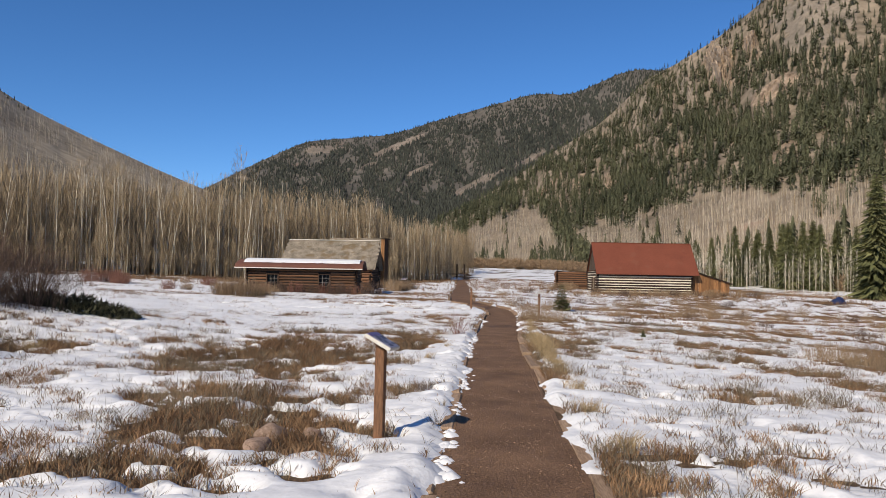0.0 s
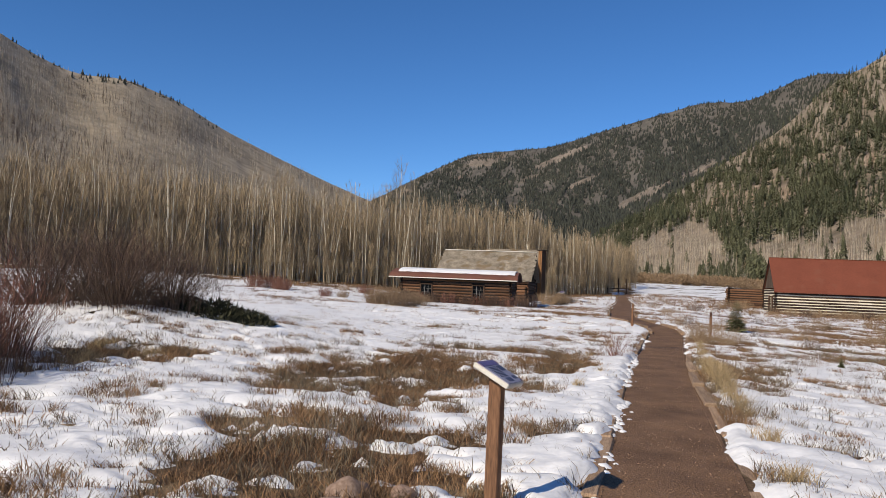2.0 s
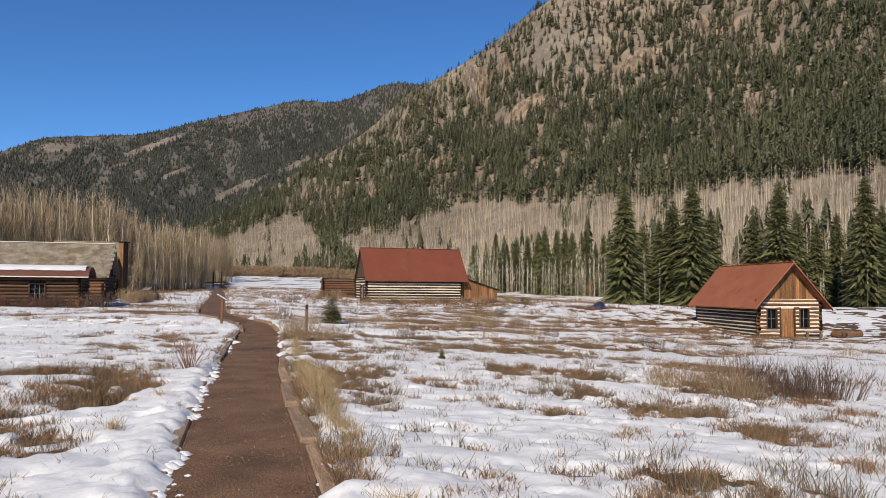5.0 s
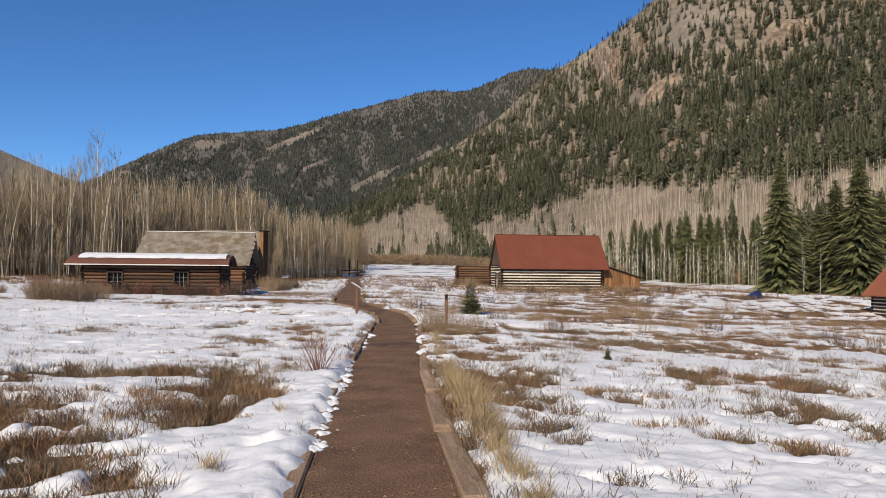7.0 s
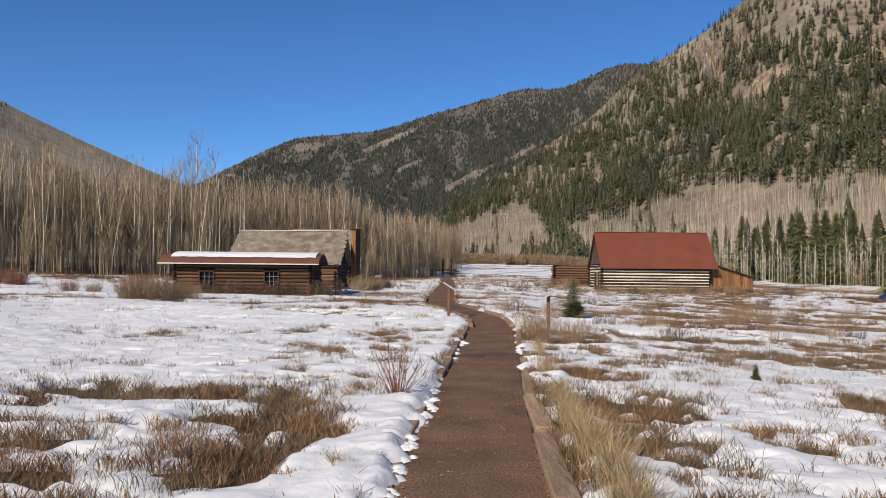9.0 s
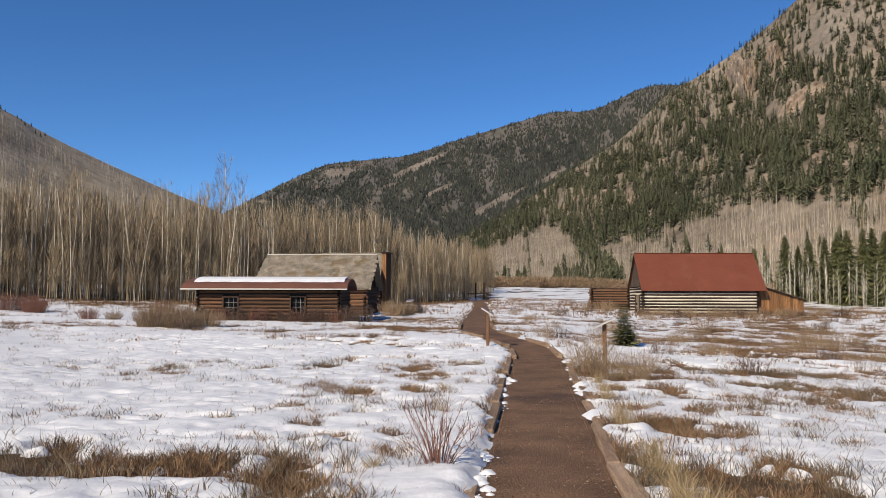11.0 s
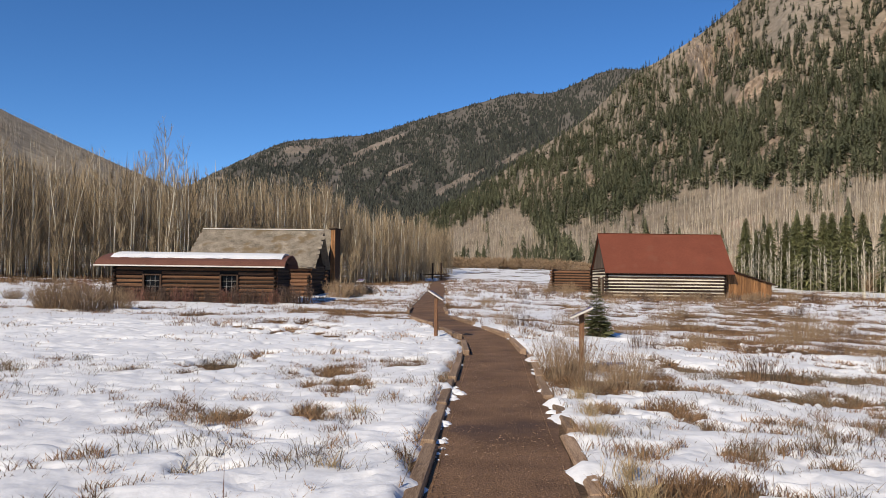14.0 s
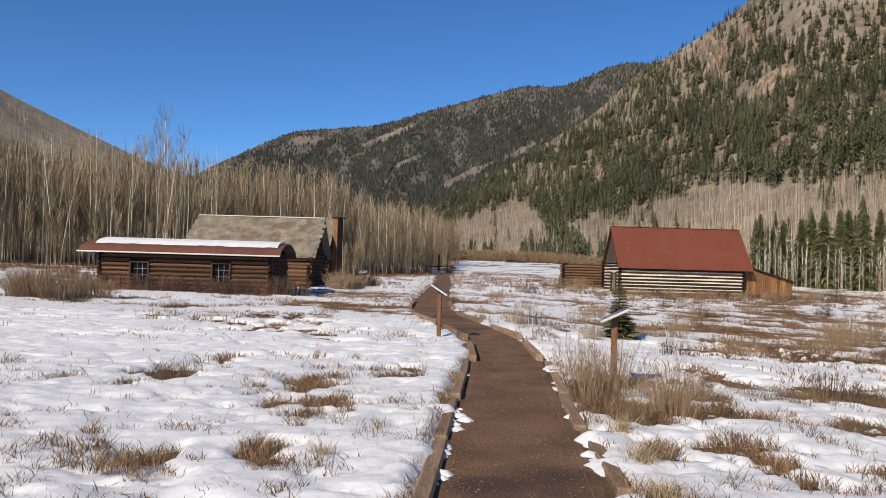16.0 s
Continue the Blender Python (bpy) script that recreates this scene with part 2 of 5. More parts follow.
# bare patches melted out of the snow: middle and half widths
PATCHES_LEFT_NEAR = ((-4.2, -0.2, 0.8, 1.0), (-2.8, -0.2, 0.8, 0.5), (-2.1, 1.2, 0.55, 0.7), (-3.4, 2.1, 1.1, 1.4), (-4.6, 3.6, 0.8, 0.7), (-5.2, 6.4, 0.9, 0.7), (-1.6, 2.5, 0.2, 0.6), (-1.6, 4.5, 0.3, 0.4), (-2.7, 8.7, 0.5, 0.9), (-4.6, 8.8, 1.6, 2.1), (-9.2, 7.6, 1.1, 1.6), (-3.5, 5.9, 0.7, 0.7), (-5.2, 11.1, 0.6, 0.9))
PATCHES_LEFT_MID = ((-3.4, 10.2, 0.4, 0.4), (-2.0, 11.0, 0.5, 0.9), (-1.4, 11.5, 0.25, 0.5), (-2.0, 12.6, 0.7, 0.5), (-4.7, 13.7, 0.4, 0.8), (-2.2, 13.9, 0.45, 0.7), (-3.5, 14.1, 0.7, 0.8), (-1.7, 15.4, 0.35, 0.7), (-2.3, 16.1, 0.25, 0.4), (-1.8, 17.8, 0.3, 0.5), (-2.2, 20.2, 0.25, 0.3), (-1.2, 20.5, 0.25, 0.5),
                    (-1.1, 22.5, 0.55, 0.9), (-4.6, 24.2, 0.35, 0.7), (-1.3, 24.3, 0.5, 0.8), (-3.5, 24.7, 0.5, 1.2), (-0.1, 25.9, 0.5, 0.8), (-3.2, 26.7, 0.35, 0.8), (-4.1, 34.7, 1.5, 3.0))
PATCHES_RIGHT_NEAR = ((1.2, 0.6, 0.35, 0.3), (1.2, 4.6, 0.4, 0.6), (3.7, 5.0, 0.6, 0.8), (6.3, 7.5, 0.6, 0.9), (3.8, 9.0, 0.5, 0.6), (1.5, 9.6, 0.35, 1.6), (5.8, 9.7, 0.8, 0.8), (5.3, 11.5, 0.8, 0.8), (9.3, 12.0, 1.3, 1.7), (3.2, 12.1, 0.45, 0.7), (2.0, 12.9, 0.75, 2.2), (2.6, 14.2, 0.5, 1.0), (5.3, 13.7, 0.4, 0.6), (7.3, 14.0, 1.2, 0.6))
PATCHES_RIGHT_MID = ((5.5, 15.2, 0.35, 0.7), (2.3, 16.7, 0.6, 0.6), (11.5, 17.0, 1.6, 1.4), (2.9, 20.6, 0.6, 0.9), (3.0, 24.2, 0.9, 1.8), (8.8, 21.6, 2.6, 1.0), (6.0, 22.8, 1.5, 0.7), (7.3, 26.6, 1.2, 1.5), (16.0, 26.0, 4.0, 2.2), (6.8, 31.5, 0.9, 1.6), (9.8, 33.5, 2.2, 2.0), (11.5, 28.5, 2.4, 1.0), (3.5, 18.5, 0.8, 0.4), (5.0, 27.2, 0.7, 0.7))
EDGE_X, EDGE_Y = (-80, -62, -40, -20, -6, 1.5, 5), (40, 52, 74, 88, 100, 114, 150)
TRODDEN = ((0.95, 8.4), (1.5, 10.1), (2.25, 11.9), (3.3, 14.0), (4.4, 16.2), (6.5, 17.3), (9.5, 17.0))


def snow_cover(x, y):
    """Above zero where snow lies; patches of grass have melted free."""
    x, y = np.asarray(x, float), np.asarray(y, float)
    wob_x, wob_y = x + 0.35 * fbm(x / 0.9, y / 0.9, 3, 5), y + 0.45 * fbm(x / 0.9, y / 0.9, 3, 6)
    speck = fbm(x / 0.36, y / 0.24, 3, 16)
    off = x - path_x(y)
    side = np.where(off > 0, 0.26, 0.34)
    m = side + 0.10 * (1 - smooth(24, 32, y)) + (0.22 + 0.14 * smooth(20, 30, y)) * fbm(x / 3.2, y / 1.5, 4, 1) + 0.36 * fbm(x / 0.8, y / 0.5, 4, 2)
    m = m - 0.13 * smooth(4, 8, off) * smooth(20, 26, y) * (1 - smooth(70, 90, y)) + 0.25 * smooth(-3.5, -6, off) * smooth(15, 19, y) * (1 - smooth(30, 36, y))
    m = m - 0.10 * np.exp(-((y - 50) / 7) ** 2) * smooth(6, 12, off) - 0.1 * smooth(34, 42, y) * (1 - smooth(46, 60, y))
    for cx, cy, rx, ry in PATCHES_LEFT_NEAR + PATCHES_LEFT_MID + PATCHES_RIGHT_NEAR + PATCHES_RIGHT_MID:
        near = (np.abs(x - cx) < 2.2 * rx + 0.6) & (np.abs(y - cy) < 2.2 * ry + 0.8)
        q = ((wob_x[near] - cx) / rx) ** 2 + ((wob_y[near] - cy) / ry) ** 2
        m[near] -= (0.76 + 1.0 * speck[near]) * np.exp(-q * np.sqrt(q))
    m = m - 0.5 * np.exp(-((y - np.interp(x, EDGE_X, EDGE_Y) + 4) / 9) ** 2) * (x < 2) - 0.45 * (y > np.interp(x, EDGE_X, EDGE_Y)) * (x < 5)
    m = m - 0.32 * np.exp(-((y - 67) / 6) ** 2 - ((x - 24) / 11) ** 2) - 0.07 * np.exp(-((x + 3.6) / 2.2) ** 2 - ((y - 5) / 8) ** 4) - 0.36 * np.exp(-((x + 3.0) / 3.2) ** 2 - ((y - 52) / 11) ** 2) - 0.16 * smooth(72, 84, y) * (x > 2)
    for cx, cy in TRODDEN:
        m = m + 0.6 * np.exp(-((x - cx - 0.3) / 0.55) ** 2 - ((y - cy) / 1.1) ** 2)
    m = m + 0.55 * np.exp(-((off + 0.95) / 0.28) ** 2) * (1 - smooth(28, 34, y)) * smooth(-12, -2, y)
    plank = smooth(6, 8, y) * (1 - smooth(14.5, 16.5, y))
    m = m - (0.12 + 0.38 * plank) * np.exp(-((off - 0.85) / 0.3) ** 2) * (0.8 + 1.2 * fbm(x / 1.5, y / 1.5, 2, 13))
    edge = np.where(off < 0, 0.57 + 0.19 * smooth(15, 19, y) + 0.10 * fbm(x / 0.25, y / 0.25, 3, 8) + 0.08 * fbm(x / 1.1, y / 1.1, 2, 18), 0.63 + 0.15 * plank + 0.05 * smooth(16, 20, y) + (0.15 + 0.08 * plank) * fbm(x / 0.5, y / 0.5, 3, 8)) + 0.15 * smooth(30, 45, y)
    return np.minimum(m, (np.abs(off) - edge) * 2.5)


def snow_z(x, y):
    m = snow_cover(x, y)
    depth = np.where(m > 0, 0.075 * smooth(0, 0.35, m) + 0.012, 0.1 * np.maximum(m, -0.3))
    bank = x - path_x(y)
    depth = depth + np.where(m > 0, 0.03 * (1 + 0.9 * fbm(x / 0.17, y / 0.17, 2, 51)) * np.exp(-((bank + 0.85) / 0.22) ** 2) * smooth(0, 0.25, m) * (1 - smooth(26, 30, y)), 0)
    return ground_z(x, y) + depth + smooth(0.02, 0.2, m) * (0.036 * fbm(x / 0.42, y / 0.36, 2, 9) * (0.6 + 0.4 * smooth(0.45, 0.1, m)) + 0.009 * fbm(x / 0.12, y / 0.12, 2, 19) - 0.04 * smooth(0.5, 1.0, fbm(x / 0.3, y / 0.2, 2, 15))), m


# ---- building helpers ----
def from_arrays(name, verts, faces, mat, smooth_shade=False):
    """One mesh object from a vertex array and a face array (all triangles or all quads)."""
    verts, faces = np.asarray(verts, np.float32), np.asarray(faces, np.int32)
    me = bpy.data.meshes.new(name)
    n, k = faces.shape
    me.vertices.add(len(verts)), me.loops.add(n * k), me.polygons.add(n)
    me.vertices.foreach_set("co", verts.ravel())
    me.loops.foreach_set("vertex_index", faces.ravel())
    me.polygons.foreach_set("loop_start", np.arange(0, n * k, k, dtype=np.int32))
    me.polygons.foreach_set("use_smooth", np.full(n, smooth_shade))
    me.update(calc_edges=True)
    me.validate()
    me.materials.append(mat)
    return new(name, me)


def part(name, bm, mat, parent=None, label="", smooth_shade=False):
    """Links a bmesh as one mesh object under a thing or a part."""
    me = bpy.data.meshes.new(name)
    bm.to_mesh(me)
    bm.free()
    if smooth_shade:
        me.polygons.foreach_set("use_smooth", [True] * len(me.polygons))
    me.materials.append(mat)
    ob = new(name, me)
    ob.parent = parent
    return tagged(ob, label)


def shared(name, me, m, parent):
    """Another object on a mesh that alike pieces share."""
    ob = new(name, me)
    ob.parent = parent
    ob.matrix_basis = m
    return ob


def thing(name, m, label, category, group="", kind=""):
    ob = new(name)
    ob.matrix_basis = m
    return tagged(ob, label, category, group, kind)


def box(w, d, h, bevel=0.0, bm=None, m=Matrix()):
    """A box standing on the origin, w by d by h."""
    bm = bm or bmesh.new()
    made = bmesh.ops.create_cube(bm, size=1, matrix=m @ Matrix.Translation((0, 0, h / 2)) @ Matrix.Diagonal((w, d, h, 1)))
    if bevel:
        bmesh.ops.bevel(bm, geom=list({e for v in made["verts"] for e in v.link_edges}), offset=bevel, segments=1, affect="EDGES")
    return bm


def grid_sheet(name, xs, ys, zf, mat, keep=None):
    X, Y = np.meshgrid(xs, ys, indexing="ij")
    got = zf(X, Y)
    Zs, mask = got if isinstance(got, tuple) else (got, None)
    n, k = X.shape
    idx = np.arange(n * k).reshape(n, k)
    quads = np.stack((idx[:-1, :-1], idx[1:, :-1], idx[1:, 1:], idx[:-1, 1:]), -1).reshape(-1, 4)
    if mask is not None:
        ok = mask.ravel()[quads].max(1) > -0.12
        if keep is not None:
            ok &= keep(X.ravel()[quads].mean(1), Y.ravel()[quads].mean(1))
        quads = quads[ok]
        used, quads = np.unique(quads, return_inverse=True)
        quads = quads.reshape(-1, 4)
        return from_arrays(name, np.stack((X.ravel(), Y.ravel(), Zs.ravel()), 1)[used], quads, mat, True)
    return from_arrays(name, np.stack((X.ravel(), Y.ravel(), Zs.ravel()), 1), quads, mat, True)


def scatter(name, template, faces, places, heights, widths, turns, mat, kind="stuff", label="", category=""):
    """Many copies of a template (n x 3, faces n x 3) joined in one mesh."""
    c, s = np.cos(turns)[:, None], np.sin(turns)[:, None]
    x, y, z = template[:, 0][None], template[:, 1][None], template[:, 2][None]
    V = np.stack(((x * c - y * s) * widths[:, None] + places[:, 0:1], (x * s + y * c) * widths[:, None] + places[:, 1:2], z * heights[:, None] + places[:, 2:3]), -1)
    F = faces[None] + (np.arange(len(places)) * len(template))[:, None, None]
    return tagged(from_arrays(name, V.reshape(-1, 3), F.reshape(-1, 3), mat), label, category, "", kind)


# ---- ground, path, snow ----
def stretched(lo, hi, step, far, growth=1.09):
    mid = list(np.arange(lo, hi + 1e-6, step))
    for end, sign in ((mid[-1], 1), (mid[0], -1)):
        d, v, extra = step, end, []
        while abs(v) < far:
            d *= growth
            v += sign * d
            extra.append(v)
        mid = mid + extra if sign > 0 else extra[::-1] + mid
    return np.array(mid)


tagged(grid_sheet("ground", stretched(-14, 14, 0.3, 3000), stretched(-8, 45, 0.3, 3000), ground_z, SOIL), "brown soil and dry matted grass of a valley meadow", "ground", "", "structure")

sy = np.arange(-14, 120, 0.2)
across = np.linspace(-1, 1, 9)
PX = path_x(sy)[:, None] + across[None] * (0.58 + 0.05 * smooth(15.5, 20, sy) + 0.12 * smooth(34, 39, sy) + 0.03 * fbm(sy / 0.8, sy * 0, 2, 4))[:, None]
PY = np.repeat(sy[:, None], 9, 1)
PZ = ground_z(PX, PY) + 0.022 - 0.012 * np.abs(across)[None] ** 2 + 0.006 * fbm(PX / 0.3, PY / 0.3, 2)
pid = np.arange(PX.size).reshape(PX.shape)
tagged(from_arrays("path", np.stack((PX.ravel(), PY.ravel(), PZ.ravel()), 1), np.stack((pid[:-1, :-1], pid[:-1, 1:], pid[1:, 1:], pid[1:, :-1]), -1).reshape(-1, 4), GRAVEL, True),
       "damp reddish-brown packed gravel footpath through the meadow", "path", "", "structure")

NEAR = (-12, 12, -4, 36)
near_box = lambda x, y: (x > NEAR[0]) & (x < NEAR[1]) & (y > NEAR[2]) & (y < NEAR[3])
tagged(grid_sheet("snow_near", np.arange(NEAR[0], NEAR[1] + 0.01, 0.065), np.arange(NEAR[2], NEAR[3] + 0.01, 0.065), snow_z, SNOW), "patchy melting white snow lying over the meadow", "snow", "", "structure")
mid_box = lambda x, y: (x > -45) & (x < 60) & (y > -10) & (y < 100)
tagged(grid_sheet("snow_meadow", np.arange(-45, 60.01, 0.3), np.arange(-10, 100.01, 0.3), snow_z, SNOW, lambda x, y: ~near_box(x, y)), "patchy white snow on the wider meadow", "snow", "", "structure")
tagged(grid_sheet("snow_far", np.arange(-150, 210.1, 1.5), np.arange(-25, 340.1, 1.5), snow_z, SNOW, lambda x, y: ~mid_box(x, y)), "thin white snow on the distant meadow", "snow", "", "structure")

# ---- mountains ----
def mountain(name, crest, reach, foot, mat, power, rough, label, steps=70, per_degree=3, shift=0.0):
    """Terrain round the valley: crest gives (bearing, elevation) in degrees, reach and foot the distances of crest and foot by bearing. Returns its surface function."""
    crest, reach, foot = np.array(crest), np.array(reach), np.array(foot)

    def surface(a, u):
        e = sum(np.interp(a + d, crest[:, 0], crest[:, 1]) for d in (-0.8, 0, 0.8)) / 3
        r0, r1 = np.interp(a, foot[:, 0], foot[:, 1]), np.interp(a, reach[:, 0], reach[:, 1])
        r = r0 + (r1 - r0) * u
        x, y = r * np.sin(np.radians(a)), r * np.cos(np.radians(a)) + 4
        base = ground_z(x, y) - 2
        top = 1.6 + r1 * np.tan(np.radians(e))
        b1 = 1.6 + r * np.tan(np.radians(e * np.clip(u, 0, 1) ** power))
        z = np.where(u <= 1, np.maximum(b1, base), top - (u - 1) * r1 * 0.35)
        wave = fbm(a / 3.2 + u * 0.9, u * 2.6 + a / 16, 4, shift) * rough * r * np.clip(u, 0, 1) * np.clip((1.02 - u) * 3, 0.06, 1) * np.clip(u * 4, 0, 1)
        return x, y, z + wave

    A, U = np.meshgrid(np.arange(crest[0, 0], crest[-1, 0] + 0.01, 1 / per_degree), np.linspace(0, 1.3, steps), indexing="ij")
    X, Y, Zs = surface(A, U)
    i = np.arange(A.size).reshape(A.shape)
    tagged(from_arrays(name, np.stack((X, Y, Zs), -1).reshape(-1, 3), np.stack((i[:-1, :-1], i[:-1, 1:], i[1:, 1:], i[1:, :-1]), -1).reshape(-1, 4), mat, True), label, "mountain", "", "structure")
    return surface


left_hill = mountain("hillside_left", ((-120, 14), (-80, 22), (-60, 19.5), (-50, 17.6), (-43.3, 15.6), (-39.7, 13.9), (-37.2, 13.0), (-34, 13.2), (-30.2, 12), (-27.4, 10.5), (-23.7, 8.9), (-20, 7.4), (-16.4, 6.0), (-12, 4.4), (-6, 2.5), (0, 1.0)),
                     ((-120, 420), (-60, 590), (-43, 650), (-34, 690), (-16, 800), (0, 900)), ((-120, 110), (-60, 110), (-27, 125), (-10, 170), (0, 240)), HILL, 0.95, 0.006,
                     "long brown hillside covered with bare aspens", shift=1.0)
far_mount = mountain("mountain_far", ((-24, 2.5), (-16.4, 6.0), (-13.6, 7.6), (-9, 9.8), (-6, 10.1), (-2.7, 10.5), (0.3, 11.5), (4.1, 12.7), (7.9, 13.6), (10.1, 13.3), (12.5, 14.3), (14.2, 15.1), (17, 14.9), (21, 14), (26, 13)),
                     ((-24, 2300), (-10, 2300), (5, 2000), (26, 1700)), ((-24, 900), (5, 800), (26, 700)), FARSLOPE, 1.0, 0.022,
                     "distant dark forested mountain with pale scree scars", shift=2.0)
right_mount = mountain("mountain_right", ((-3, 2.2), (0.2, 4.2), (4.1, 6.3), (8.1, 8.9), (12.2, 11.4), (15.9, 14.6), (18.5, 15.9), (20.6, 17.1), (22.7, 18.6), (24.8, 20.1), (26.8, 21.1), (30.1, 21.1), (34, 20.4), (36.3, 20.8), (38.5, 21.8), (46, 24), (60, 27), (90, 26), (120, 20)),
                       ((-3, 1100), (10, 1100), (16, 1050), (27, 1000), (60, 800), (120, 700)), ((-3, 420), (12, 300), (25, 190), (35, 140), (60, 110), (120, 110)), SLOPE, 0.92, 0.024,
                       "steep mountainside of conifers, bare aspens and reddish rock", steps=90, shift=4.0)

rng = np.random.RandomState(5)


def cone_tree(rings):
    """A small conifer of stacked ragged skirts, height 1, half width 1; 5-sided."""
    V, F = [], []
    for k in range(rings):
        z0, z1 = 0.08 + 0.80 * k / rings, min(1.0, 0.08 + 0.80 * k / rings + 1.35 / rings)
        r = 1.0 * (1 - 0.82 * k / rings)
        n = len(V)
        for j in range(5):
            a = 2 * math.pi * j / 5 + k * 0.7
            q = r * (0.78 if (j + k) % 2 else 1.12)
            V.append((q * math.cos(a), q * math.sin(a), z0 - (0.03 if j % 2 else 0)))
        V.append((0.05 * (k % 2), 0, z1))
        F += [(n + j, n + (j + 1) % 5, n + 5) for j in range(5)]
    return np.array(V), np.array(F)


def frond_tree(seed, whorls, per, slim=1.0):
    """A ragged conifer of single drooping fronds, height 1, half width 1."""
    r = np.random.RandomState(seed)
    V, F = [], []
    for k in range(whorls):
        z = 0.10 + 0.88 * k / whorls
        for j in range(per):
            a, l = 6.283 * (j + r.rand()) / per + k, slim * (1.02 - z) ** 0.85 * r.uniform(0.7, 1.2)
            w = 0.34 * l + 0.05
            n = len(V)
            V += [(-w * math.sin(a) * 0.5, w * math.cos(a) * 0.5, z + 0.05), (l * math.cos(a) + w * math.sin(a), l * math.sin(a) - w * math.cos(a), z - 0.05 * r.rand()), (l * math.cos(a) - w * math.sin(a) * 0.6, l * math.sin(a) + w * math.cos(a) * 0.6, z - 0.08 * r.rand())]
            F.append((n, n + 1, n + 2))
    n = len(V)
    V += [(-0.12, 0, 0), (0.12, 0, 0), (0, 0, 1.0), (0, -0.12, 0), (0, 0.12, 0), (0, 0, 1.02)]
    F += [(n, n + 1, n + 2), (n + 3, n + 4, n + 5)]
    return np.array(V), np.array(F)


def stick_tree(seed, twigs, thin=0.012):
    """A bare aspen: narrow trunk and up-pointing twigs as slim blades, height 1, half width 1."""
    r = np.random.RandomState(seed)
    V, F = [], []

    def blade(p, q, w):
        n = len(V)
        a = r.rand() * 6.28
        d = np.array((math.cos(a), math.sin(a), 0)) * w
        V.extend((p - d, p + d, q))
        F.append((n, n + 1, n + 2))

    top = np.array((r.uniform(-0.15, 0.15), r.uniform(-0.15, 0.15), 1.0))
    for k in range(3):
        blade(np.zeros(3), top * (0.95 - 0.1 * k), thin * 6)
    for k in range(twigs):
        z = r.uniform(0.3, 0.9)
        a, reach = r.rand() * 6.28, r.uniform(0.35, 1.0) * (1.15 - z)
        p = top * z
        blade(p, p + np.array((math.cos(a) * reach * 1.1, math.sin(a) * reach * 1.1, r.uniform(0.08, 0.24))), thin * 3)
    return np.array(V), np.array(F)


def on_slope(surface, n, a0, a1, u0, u1, keep):
    """Points strewn over a slope where keep(bearing, share of the way up, elevation angle) allows them."""
    a, u = rng.uniform(a0, a1, n), rng.uniform(u0, u1, n)
    x, y, z = surface(a, u)
    ok = keep(a, u, np.degrees(np.arctan2(z - 1.6, np.hypot(x, y - 4))))
    return np.stack((x, y, z), 1)[ok], u[ok]


def plant(name, template, surface, n, a0, a1, u0, u1, keep, h, w, mat, label):
    P, u = on_slope(surface, n, a0, a1, u0, u1, keep)
    H = rng.uniform(*h, len(P)) * rng.uniform(0.75, 1.1, len(P)) * (1 - 0.35 * smooth(0.9, 0.99, u))
    return scatter(name, *template, P - np.array((0, 0, 0.3)), H, H * rng.uniform(*w, len(P)), rng.uniform(0, 6.28, len(P)), mat, "stuff", label, "trees")


# bare rock and scree: bearing, elevation, half width, half height and tilt in degrees, relief in metres
CRAGS = ((20.6, 15.0, 0.95, 1.45, 20, 20), (24.2, 13.2, 2.3, 0.45, 33, 8), (32.6, 16.2, 1.7, 0.55, 20, 10), (17.9, 9.3, 0.4, 0.45, 0, 5), (24.8, 8.6, 1.3, 0.6, 50, 4), (34.6, 8.7, 0.8, 0.8, 30, 4), (10.4, 7.0, 1.1, 0.45, 35, 4), (12.9, 6.9, 0.4, 0.9, 0, 5), (40.3, 12.5, 0.55, 1.0, 20, 5), (36.8, 18.0, 0.7, 0.9, 0, 7), (22.6, 16.1, 0.5, 0.9, 0, 10), (15.2, 9.4, 0.4, 0.6, 20, 5))
SCREES = ((26.8, 17.3, 3.0, 1.4, 15, 3), (18.3, 13.6, 0.6, 1.0, 30, 4), (14.0, 8.8, 0.8, 0.35, 40, 3), (29.0, 11.5, 0.4, 0.7, 50, 2), (27.5, 9.3, 0.35, 0.7, 60, 2))
FAR_SCREES = ((-2.3, 9.75, 2.3, 0.2, 24, 3), (-8.0, 9.2, 1.2, 0.25, 5, 4), (2.9, 6.8, 1.8, 0.25, 30, 4), (7.4, 8.9, 1.3, 0.22, 25, 4), (-13.6, 6.9, 0.4, 0.12, 0, 4), (-0.8, 8.0, 1.2, 0.16, 25, 3), (4.6, 7.6, 1.0, 0.16, 35, 3), (-4.6, 8.2, 0.8, 0.14, 20, 3))


def bareness(a, e, zones):
    """1 in the middle of a bare place, 0 outside."""
    total = np.zeros_like(a)
    for ca, ce, wa, we, tilt, _ in zones:
        c, s = math.cos(radians(tilt)), math.sin(radians(tilt))
        p, q = (a - ca) * c + (e - ce) * s, -(a - ca) * s + (e - ce) * c
        total = np.maximum(total, 1.25 - np.sqrt((p / wa) ** 2 + (q / we) ** 2) + 0.3 * fbm(a / 0.5, e / 0.4, 3, 40))
    return np.clip(total * 2.5, 0, 1)


